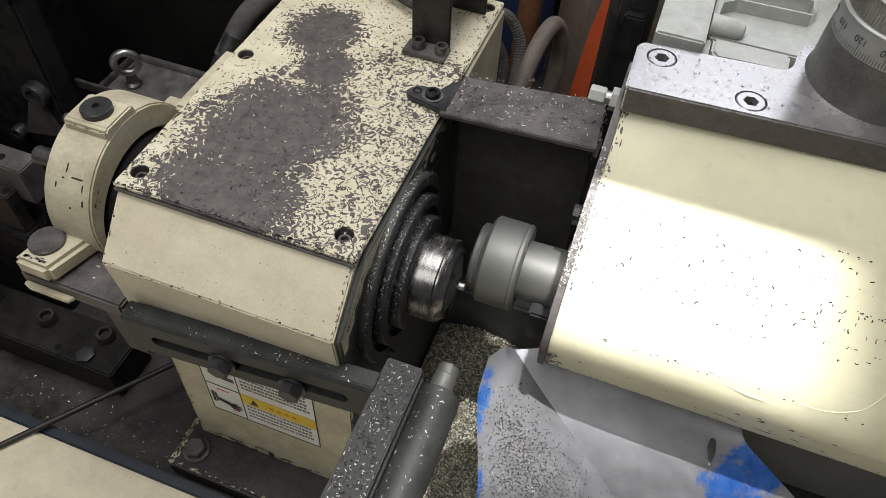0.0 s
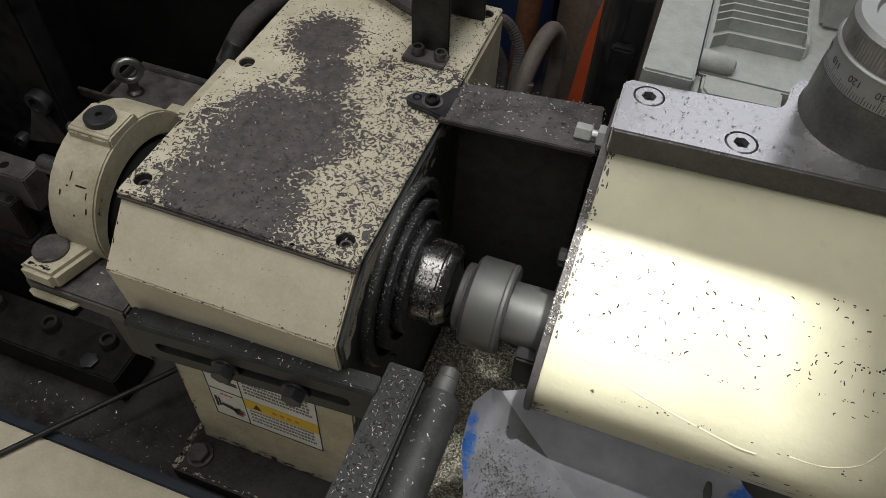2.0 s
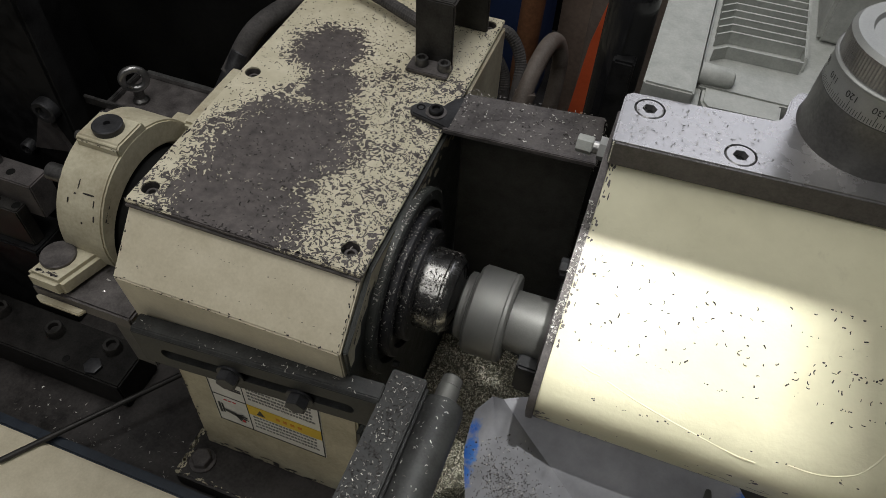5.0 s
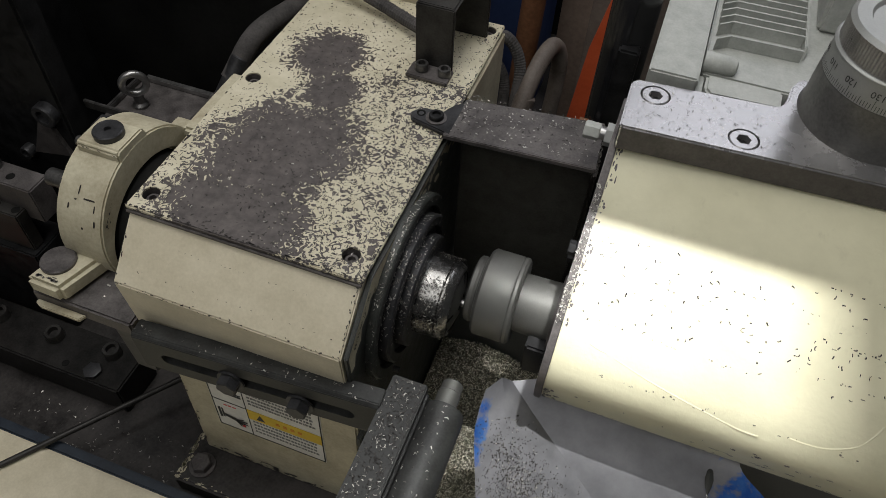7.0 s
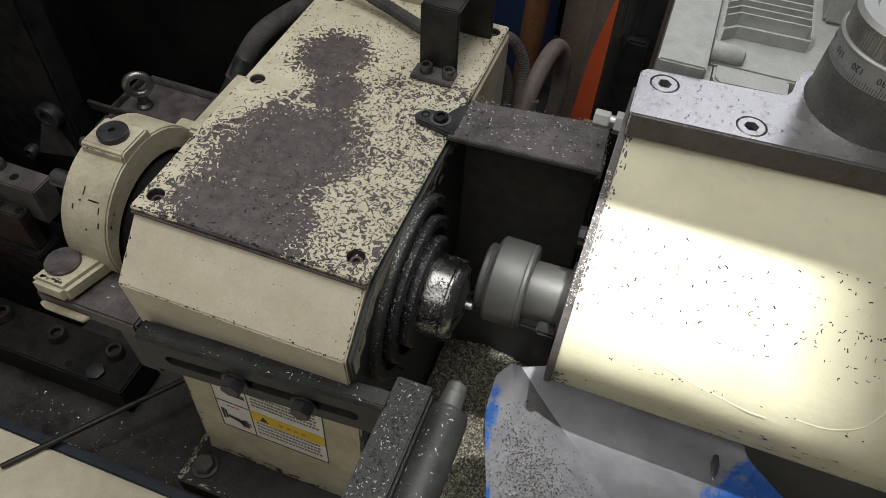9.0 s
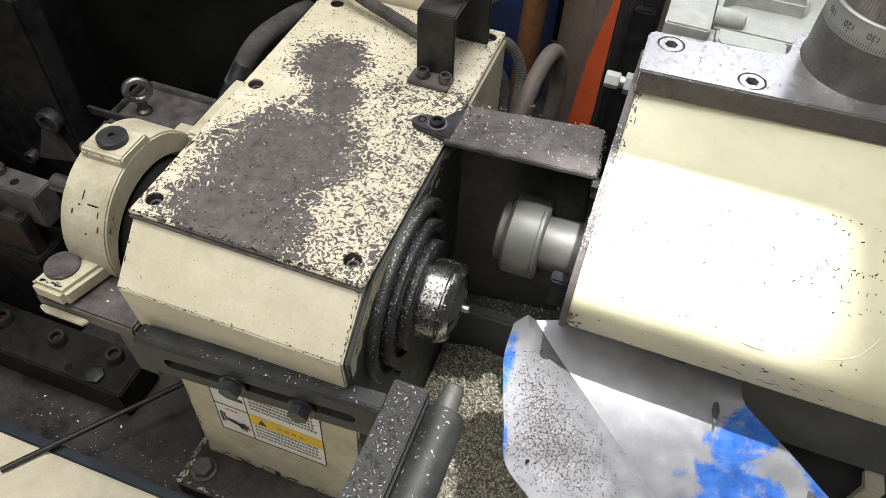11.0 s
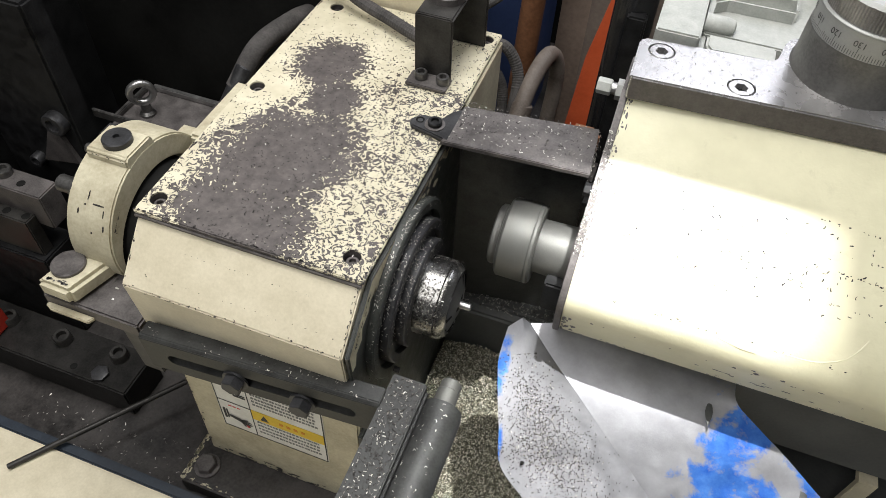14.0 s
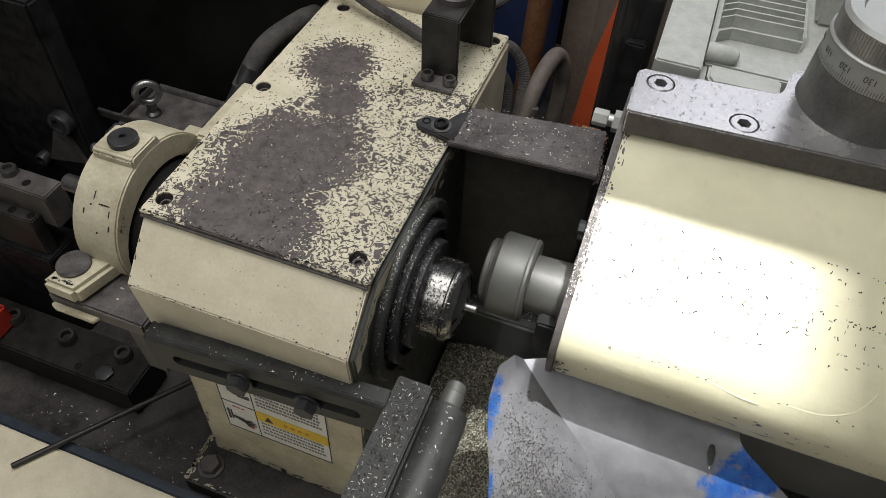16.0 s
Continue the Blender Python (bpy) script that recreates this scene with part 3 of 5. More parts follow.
    chips("swarf", scatter(110, 5, on_ring(.075, .083, .2102, 1)) + scatter(190, 6, on_ring(.058, .066, .2168, 1)) + scatter(200, 7, on_ring(.037, .050, .2238, 1)), 0.0023, CHIP, h, 8, "bright steel swarf")
    def rim(r, x0, x1):
        def f(rnd):
            a = rnd.gauss(1.9, 0.8)
            return ((rnd.uniform(x0, x1), AX_Y + r * math.cos(a), AX_Z + r * math.sin(a)), (0, math.cos(a), math.sin(a)))
        return f
    chips("swarf", scatter(200, 9, rim(.0843, .204, .209)) + scatter(260, 10, rim(.0672, .205, .215)) + scatter(240, 11, rim(.0502, .213, .222)), 0.0022, CHIP, h, 12, "bright steel swarf")
    def on_nose(rnd):
        a = rnd.uniform(0, 6.283)
        if (a * 3) % 6.283 < 2.2 and rnd.random() < .85:
            return None
        return ((rnd.uniform(.225, .248), AX_Y + .0362 * math.cos(a), AX_Z + .0362 * math.sin(a)), (0, math.cos(a), math.sin(a)))
    chips("swarf", scatter(420, 13, on_nose), 0.0021, CHIP, nose, 14, "bright steel swarf")
    chips("swarf", scatter(620, 15, on_nose), 0.0023, CHIP_DARK, nose, 16)
    # swarf on the lid: dark slivers on paint, bright ones on bare metal
    def on_lid(rnd):
        x, y = rnd.uniform(.003, .197), rnd.uniform(.003, .345)
        if rnd.random() > .25 + .75 * min(1, max(0, (x - .03) / .12)):
            return None
        return ((x, y, .3006), (0, 0, 1))
    chips("swarf", scatter(2100, 17, on_lid), 0.0024, CHIP_DARK, lid, 18, "dark steel swarf")
    chips("swarf", scatter(420, 19, on_lid), 0.0024, CHIP, lid, 20, "bright steel swarf")
    def on_end(rnd):
        y = rnd.uniform(-.03, .03)
        return ((.2027, y, rnd.uniform(.12, .20)), (1, 0, 0))
    chips("swarf", scatter(220, 21, on_end), 0.0018, CHIP_DARK, h, 22)
    return h, nose


def build_label():
    t = thing("warning_label", (0.1, -0.03, 0.06), "white and yellow warning label stuck on the pedestal", "label")
    # the pedestal front leans a little: place everything on it
    def q(x, z, lift):
        return (x, -0.022 - 0.008 * (0.186 - z) / 0.252 - lift, z)
    def plate(name, x0, x1, z0, z1, lift, mat, label=""):
        bm = B()
        f = [bm.verts.new(q(x, z, lift)) for x, z in ((x0, z0), (x1, z0), (x1, z1), (x0, z1))]
        g = [bm.verts.new(q(x, z, lift - .0004)) for x, z in ((x0, z0), (x1, z0), (x1, z1), (x0, z1))]
        bm.faces.new(f)
        for i in range(4):
            bm.faces.new((f[i], g[i], g[(i + 1) % 4], f[(i + 1) % 4]))
        return part(name, bm, mat, t, label)
    def wedge(pts, mat):
        bm = B()
        bm.faces.new([bm.verts.new(q(x, z, .0014)) for x, z in pts])
        return part("pictogram", bm, mat, t)
    plate("backing", .037, .159, .012, .125, .0006, PAPER)
    for x0, x1, z0, z1 in ((.038, .0388, .014, .124), (.1572, .158, .014, .124), (.076, .0768, .014, .124), (.038, .158, .013, .0138), (.038, .076, .066, .0668), (.1575, .1583, .014, .12)):
        plate("rule", x0, x1, z0, z1, .0012, INK)
    plate("yellow_band", .0772, .157, .049, .067, .0012, YELLOW, "yellow warning band")
    rnd = random.Random(3)
    for row in range(9):
        z = .116 - row * .0062 if row < 7 else .042 - (row - 7) * .0062
        for z in ([.116 - row * .0062] if row < 7 else [.044 - (row - 7) * .0068, .044 - (row - 5) * .0068]):
            x = .081
            while x < .150:
                w = rnd.uniform(.0016, .0032)
                plate("text_bar", x, x + w, z, z + .0026, .0012, INK_GREY)
                x += w + rnd.uniform(.0008, .0016)
    for x in (.108, .116, .124, .132):
        plate("text_bar", x, x + .004, .0560, .0600, .0016, INK_ORANGE)
    wedge(((.086, .0525), (.096, .0525), (.091, .0635)), INK)
    # pictograms: spread fingers between dark jaws
    def hand(cx, cz, reach, turn, arm):
        for k in range(5):
            g = math.radians(turn + (k - 2) * 24)
            ux, uz = math.cos(g), math.sin(g)
            r = reach * (.8, .95, 1, .95, .75)[k]
            wedge(((cx - uz * .0020, cz + ux * .0020), (cx + uz * .0020, cz - ux * .0020), (cx + ux * r + uz * .0009, cz + uz * r - ux * .0009), (cx + ux * r - uz * .0009, cz + uz * r + ux * .0009)), INK)
        g = math.radians(turn + 180)
        wedge(((cx, cz + .004), (cx + math.cos(g) * arm, cz + math.sin(g) * arm + .0024), (cx + math.cos(g) * arm, cz + math.sin(g) * arm - .0024), (cx + .002, cz - .004)), INK)
    hand(.0545, .103, .0135, 125, .008)
    hand(.0605, .034, .0135, -18, .013)
    for x0, x1, z0, z1 in ((.0415, .0440, .030, .050), (.0452, .0470, .032, .049), (.0600, .0735, .083, .0855), (.0600, .0735, .087, .0885)):
        plate("pictogram", x0, x1, z0, z1, .0012, INK)
    plate("pictogram", .0545, .0575, .089, .0935, .0016, INK_RED)
    plate("pictogram", .0665, .0695, .0245, .0285, .0016, INK_RED)
    for x0 in (.050, .055, .060):
        plate("caption_bar", x0, x0 + .0035, .058, .0595, .0012, INK_RED)


def build_stop_arm():
    t = thing("stop_cylinder_arm", (0.12, -0.05, 0.12), "dark slotted bar carrying a pneumatic stop cylinder", "machine arm")
    # slotted bar: rails above and below the slot
    turn = Matrix.Translation((.012, -.040, .207)) @ pose(0, 0, 0, 0, -2.4, 2.4)
    def bar(name, bm, mat):
        bmesh.ops.transform(bm, matrix=turn, verts=bm.verts)
        return part(name, bm, mat, t)
    d = -.017
    bar("bar", prism(B(), [(d + .003, 0), (d, -.003), (d, -.047), (d + .002, -.049), (0, -.049), (0, 0)], 0, .218, .0008), GREYPAINT)
    slot = capsule(B(), .022, .196, -.0255, .0068, d - .01, .01)
    bmesh.ops.transform(slot, matrix=turn, verts=slot.verts)
    cut(t.children[0], [slot])
    bar("spacer", box(B(), .03, .17, .0005, .022, -.047, -.004, .001), GUNMETAL)
    for x, low in ((.0870, -.0265), (.1485, -.0310)):
        p = turn @ Vector((x, d, low))
        hex_bolt(t, p, (turn.to_3x3() @ Vector((0, -1, 0))), .0096, .0105, GUNMETAL)
    part("block", box(B(), .2295, .2585, -.26, -.015, .165, .2145, .0012), GREYPAINT, t)
    cyl = lathe(B(), (.2745, -.25, .1945), (0, 1, 0), [(0, 0), (0, .0175), (.222, .0175), (.228, .0165), (.230, .013), (.230, 0)], 48)
    part("cylinder", cyl, GREYPAINT, t, "grey pneumatic cylinder")
    part("weld", rod(B(), (.2595, -.25, .208), (.2595, -.02, .208), .002, 8), GREYPAINT, t)
    pin = lathe(B(), (.2735, -.17, .1945), (0, 1, 0), [(0, 0), (0, .0095), (.164, .0095), (.165, .0088), (.173, .0088), (.1745, .0075), (.1745, 0)], 32)
    pin = part("stop_pin", pin, NUT, t, "bright ground stop pin", (.2735, -.07, .1945))
    def on_block(rnd):
        return ((rnd.uniform(.231, .2575), rnd.uniform(-.2, -.017), .2147), (0, 0, 1))
    def on_cyl(rnd):
        a = rnd.uniform(1.0, 2.6)
        return ((.2745 + .0176 * math.cos(a), rnd.uniform(-.2, -.025), .1945 + .0176 * math.sin(a)), (math.cos(a), 0, math.sin(a)))
    def on_bar(rnd):
        return (tuple(turn @ Vector((rnd.uniform(.0, .215), rnd.uniform(-.015, -.001), .0004))), (0, 0, 1))
    chips("swarf", scatter(420, 31, on_block), .0023, CHIP, t, 32, "bright steel swarf")
    chips("swarf", scatter(480, 33, on_block), .0024, CHIP_DARK, t, 34)
    chips("swarf", scatter(150, 35, on_cyl), .0022, CHIP, t, 36)
    chips("swarf", scatter(60, 37, on_bar), .0026, CHIP, t, 38)
    return t, pin


def build_guard():
    t = thing("chip_guard", (0.25, 0.2, 0.3), "bent dark steel chip guard screwed on the headstock lid", "guard")
    tongue = [(.168, .1745), (.206, .166), (.206, .215), (.196, .205), (.19, .193), (.174, .1925), (.166, .186), (.1645, .180)]
    part("tongue", slab(B(), tongue, .3008, .3058, .0012), GUNMETAL, t)
    part("slot", lathe(B(), (.1735, .1835, .3056), (0, 0, 1), [(0, 0), (.0003, .0036), (.0004, .0036), (.0006, .0040)], 20), VOID, t)
    socket_screw(t, (.188, .182, .3058), (0, 0, 1), .0066, .005)
    part("washer", lathe(B(), (.188, .182, .3056), (0, 0, 1), [(0, 0), (0, .0092), (.0012, .0092), (.0014, .0085), (.0014, 0)], 28), STEEL, t)
    top = [(.2, .166), (.331, .174), (.3265, .2335), (.204, .2175)]
    part("top_sheet", slab(B(), top, .302, .3055, .0008), STEEL, t, "brown oily steel top sheet")
    part("front_lip", slab(B(), [(.2, .1645), (.331, .1725), (.331, .1755), (.2, .1675)], .3005, .3054, .0008), STEEL, t)
    # panel hangs in shadow, and its darker grey carries that shade
    part("back_panel", slab(B(), [(.203, .2155), (.3265, .2315), (.3265, .2345), (.203, .2185)], .02, .3035, .0008), GREYPAINT, t, "hanging back panel, darkened for the shadow under the top sheet")
    def on_top(rnd):
        u, v = rnd.random() ** 1.3, rnd.random()
        return ((.205 + .118 * u, .170 + .055 * v + u * .008, .3057), (0, 0, 1))
    def edge(rnd):
        v = rnd.random()
        return ((.3305 - .004 * v + rnd.gauss(0, .0015), .174 + .058 * v, .3045 - rnd.random() ** 2 * .01), (1, 0, .6))
    chips("swarf", scatter(260, 41, on_top), .0025, CHIP, t, 42, "bright steel swarf")
    chips("swarf", scatter(190, 43, edge), .0027, CHIP, t, 44)
    chips("swarf", scatter(70, 45, on_top), .0030, CHIP_DARK, t, 46)


def build_post():
    t = thing("sensor_bracket", (0.16, 0.28, 0.3), "black folded steel bracket screwed on the headstock lid", "bracket")
    part("foot", box(B(), .139, .179, .231, .252, .3008, .3048, .0008), STEEL, t)
    part("front_leg", box(B(), .1405, .177, .252, .256, .3008, .366, .0012), DARKSTEEL, t)
    part("top", box(B(), .1405, .177, .253, .322, .362, .3665, .0018), DARKSTEEL, t)
    part("back_leg", box(B(), .1405, .190, .318, .322, .3008, .364, .0012), DARKSTEEL, t)
    part("bushing", lathe(B(), (.159, .288, .3665), (0, 0, 1), [(0, .0175), (.006, .0175), (.007, .0165), (.007, .0125), (.001, .012), (.001, 0)], 36), STEEL, t)
    for x, y in ((.151, .2425), (.173, .2425)):
        socket_screw(t, (x, y, .3048), (0, 0, 1), .0062, .0075, BOLT)


def build_bearing_cap():
    t = thing("bearing_cap", (-0.07, 0.08, 0.2), "chipped cream cast bearing cap with black discs on its pads", "bearing cap")
    n = 28
    def arc(cy, cz, r, low):
        a0 = math.asin((low - cz) / r)
        return [(cy - r * math.cos(a0 + (math.pi - 2 * a0) * k / n), cz + r * math.sin(a0 + (math.pi - 2 * a0) * k / n)) for k in range(n + 1)]
    # the bore lies lower than the outer round, so the crown is thicker than the sides
    outline = arc(.0665, .2206, .0737, .2) + arc(.068, .202, .066, .2)[::-1]
    part("arch", prism(B(), outline, -.0845, -.0385, .0022), CREAM_DIRTY, t)
    part("foot_pad", slab(B(), [(-.098, -.045), (-.062, -.046), (-.046, .006), (-.088, .006)], .196, .2155, .004), CREAM_DIRTY, t)
    part("foot_pad", box(B(), -.098, -.046, .130, .185, .196, .2155, .004), CREAM_DIRTY, t)
    part("top_pad", prism(B(), [(.0445, .282), (.0445, .2975), (.0475, .3005), (.079, .3005), (.083, .2935), (.083, .282)], -.0805, -.0388, .0016), CREAM_DIRTY, t)
    wear(t, (-.088, -.0405, .2156), (-.068, -.0405, .2156), (0, 0, 1), (0, 1, 0), 12, .0024, 121, STEEL)
    wear(t, (-.0383, .003, .25), (-.0383, .03, .283), (1, 0, 0), (0, .7, -.7), 16, .0016, 122)
    wear(t, (-.075, .0443, .2985), (-.038, .0443, .2985), (0, -1, 0), (0, 0, -1), 16, .0012, 123)
    for x, yy, zz, w, h in ((-.053, .0105, .2732, .0058, .0008), (-.064, .0155, .2778, .0006, .0044), (-.046, -.0010, .2565, .0009, .0030), (-.072, .0040, .2660, .0008, .0026), (-.047, .006, .268, .0006, .0034), (-.066, .009, .2715, .0012, .0008), (-.058, -.004, .25, .0009, .0012)):
        bm = B()
        d = Vector((0, yy - .0665, zz - .2206)).normalized()
        e = Vector((0, d.z, -d.y))
        o = Vector((x, .0665, .2206)) + d * .07385
        bm.faces.new([bm.verts.new(o + Vector((a * w, 0, 0)) + e * (b * h)) for a, b in ((-1, -.8), (-.4, -1), (.5, -.9), (1, -.3), (.9, .8), (.1, 1), (-.9, .7))])
        part("paint_gash", bm, CHIP_DARK, t)
    part("disc", lathe(B(), (-.081, -.02, .2155), (0, 0, 1), [(0, 0), (0, .0152), (.0025, .0152), (.0035, .014), (.0035, 0)], 40), STEEL, t, "dark flat disc")
    part("disc", lathe(B(), (-.0590, .0625, .3005), (0, 0, 1), [(0, 0), (0, .0128), (.005, .0128), (.006, .0118), (.006, .0030), (.003, .0028), (.003, 0)], 40), GUNMETAL, t, "black disc with a hole")
    part("side_stud", rod(B(), (-.102, .025, .270), (-.083, .025, .270), .0078, 20), BOLT, t)
    part("side_stud", rod(B(), (-.093, .058, .286), (-.083, .058, .286), .0045, 16), BOLT, t)
    s = thing("cap_saddle", (-0.05, 0.05, 0.1), "dark oily saddle plate under the bearing cap", "machine part")
    part("plate", box(B(), -.100, .001, -.0445, .26, .178, .1955, .002), STEEL, s)
    part("leg", prism(B(), [(-.043, .178), (-.040, .112), (.02, .112), (.02, .178)], -.022, .001, .001), GUNMETAL, s)
    part("stand", box(B(), -.09, .0, .10, .25, -.0955, .178, .001), VOID, s)
    part("torn_sticker", slab(B(), [(-.096, -.0445), (-.047, -.0445), (-.050, -.0510), (-.090, -.0510), (-.097, -.0480)], .1810, .1850, .0008), CREAM_DIRTY, s, "torn grimy sticker")
    part("cream_rib", box(B(), -.034, -.006, .118, .208, .1955, .272, .003), CREAM_DIRTY, s)
    def on(rnd):
        return ((rnd.uniform(-.09, 0), rnd.uniform(-.043, 0.0), .1957), (0, 0, 1))
    chips("swarf", scatter(16, 51, on), .004, CHIP, s, 52)
    # shaft seen through the arch, its shade put into a near-black colour
    sh = thing("rear_spindle", (-0.05, AX_Y, AX_Z), "rear end of the spindle, near-black for the shade under its cap", "shaft")
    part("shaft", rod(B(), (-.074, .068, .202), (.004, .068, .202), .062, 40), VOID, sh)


def build_left_things():
    t = thing("lifting_plate", (-0.15, 0.2, 0.19), "dark steel plate with an eye bolt", "machine part")
    part("plate", box(B(), -.195, -.03, .19, .268, .17, .188, .002), STEEL, t)
    part("rim", box(B(), -.185, -.05, .264, .270, .188, .195, .001), BRIGHT, t)
    part("rim", box(B(), -.195, -.190, .20, .268, .188, .195, .001), BOLT, t)
    part("front_bar", box(B(), -.19, -.06, .168, .19, .165, .196, .002), GUNMETAL, t)
    part("clip", box(B(), -.222, -.145, .199, .203, .186, .197, .0008), BOLT, t)
    for x in (-.165, -.115, -.085):
        socket_screw(t, (x, .178, .196), (0, 0, 1), .008, .008)
    e = thing("eye_bolt", (-0.165, 0.225, 0.188), "steel lifting eye bolt standing on the plate", "eye bolt")
    bm = B()
    R, r = .0128, .0042
    rings = []
    for i in range(36):
        a = 2 * math.pi * i / 36
        rings.append([bm.verts.new((-.165 + (R + r * math.cos(b)) * math.cos(a) * .766 + r * math.sin(b) * -.643, .225 + (R + r * math.cos(b)) * math.cos(a) * .643 + r * math.sin(b) * .766, .2185 + (R + r * math.cos(b)) * math.sin(a))) for b in [2 * math.pi * k / 12 for k in range(12)]])
    for i in range(36):
        p, q = rings[i], rings[(i + 1) % 36]
        for k in range(12):
            bm.faces.new((p[k], q[k], q[(k + 1) % 12], p[(k + 1) % 12]))
    part("ring", bm, BRIGHT, e)
    part("collar", lathe(B(), (-.165, .225, .188), (0, 0, 1), [(0, 0), (0, .009), (.003, .009), (.006, .0062), (.016, .0055), (.016, 0)], 28), BOLT, e)
    for ob in (t, e):
        ob.location += Vector((-.019, 0, -.0195))
    # dark fixture blocks further along the bed
    b = thing("fixture_block", (-0.27, 0.08, 0.0), "dark stepped steel fixture block with screw holes", "machine part")
    part("upper_step", box(B(), -.42, -.236, .084, .113, .09, .14, .0015), STEEL, b)
    part("lower_step", box(B(), -.42, -.256, .068, .084, .05, .108, .0015), DARKSTEEL, b)
    part("base", box(B(), -.44, -.25, .06, .113, -.0955, .05, .002), BLACK, b)
    # raised near-black discs stand for the shade in the holes
    for x, y, z in ((-.270, .096, .14), (-.289, .0765, .108), (-.263, .077, .108)):
        part("hole", lathe(B(), (x, y, z), (0, 0, 1), [(.0003, .0050), (.0006, .0040), (.0004, 0)], 16), VOID, b)
    socket_screw(b, (-.297, .102, .14), (0, 0, 1), .009, .009, BOLT)
    c = thing("upright_plate", (-0.3, 0.2, 0.1), "tall black steel plates bolted upright", "machine part")
    part("plate", box(B(), -.42, -.37, .13, .5, -.0955, .42, .003), BLACK, c)
    part("plate", box(B(), -.37, -.238, .166, .196, -.0955, .33, .003), BLACK, c)
    bm = B()
    tri = [(-.270, .176), (-.262, .168), (-.248, .122), (-.304, .110), (-.290, .136)]
    lo, hi = [bm.verts.new((x, .160, z)) for x, z in tri], [bm.verts.new((x, .1655, z)) for x, z in tri]
    bm.faces.new(lo)
    bm.faces.new(hi[::-1])
    for q in range(5):
        bm.faces.new((lo[q], hi[q], hi[(q + 1) % 5], lo[(q + 1) % 5]))
    part("gusset", bm, STEEL, c)
    for p, r in (((-.257, .166, .181), .0145), ((-.315, .166, .107), .0085), ((-.345, .166, .262), .012)):
        socket_screw(c, p, (0, -1, 0), r, .012, GUNMETAL)
    d = thing("clamp_strip", (-0.18, 0.0, -0.095), "dark steel clamp strip with socket screws on the bed", "machine part")
    part("strip", box(B(), -.40, -.117, -.019, .040, -.0955, -.045, .002), BLACK_OIL, d)
    for x, y in ((-.230, .018), (-.152, .023), (-.31, .018)):
        socket_screw(d, (x, y, -.045), (0, 0, 1), .0105, .012, DARKSTEEL)
    hex_bolt(d, (-.159, -.006, -.045), (0, 0, 1), .011, .005, GUNMETAL, False)
    part("hole", lathe(B(), (-.196, -.008, -.045), (0, 0, 1), [(.0003, .0045), (.0006, .004), (.0004, 0)], 16), VOID, d)
    r = thing("loose_rod", (-0.13, -0.06, -0.06), "thin dark steel rod lying across the bed edge", "rod")
    part("rod", rod(B(), (-.186, -.136, -.0535), (-.06, .03, -.052), .0034), DARKSTEEL, r)
    k = thing("red_box", (-0.32, 0.018, -0.045), "orange red plastic box lying on the clamp strip", "box")
    part("box", box(B(), -.385, -.306, -.016, .016, -.0452, -.008, .003), RED, k)
    def bed(rnd):
        return ((rnd.uniform(-.25, -.01), rnd.uniform(-.085, -.03), -.0948), (0, 0, 1))
    chips("metal_chips", scatter(110, 61, bed), .0035, CHIP, None, 62, "bright steel chips strewn on the oily bed")
    chips("dark_chips", scatter(160, 63, bed), .003, CHIP_DARK, None, 64, "dark steel chips strewn on the oily bed")


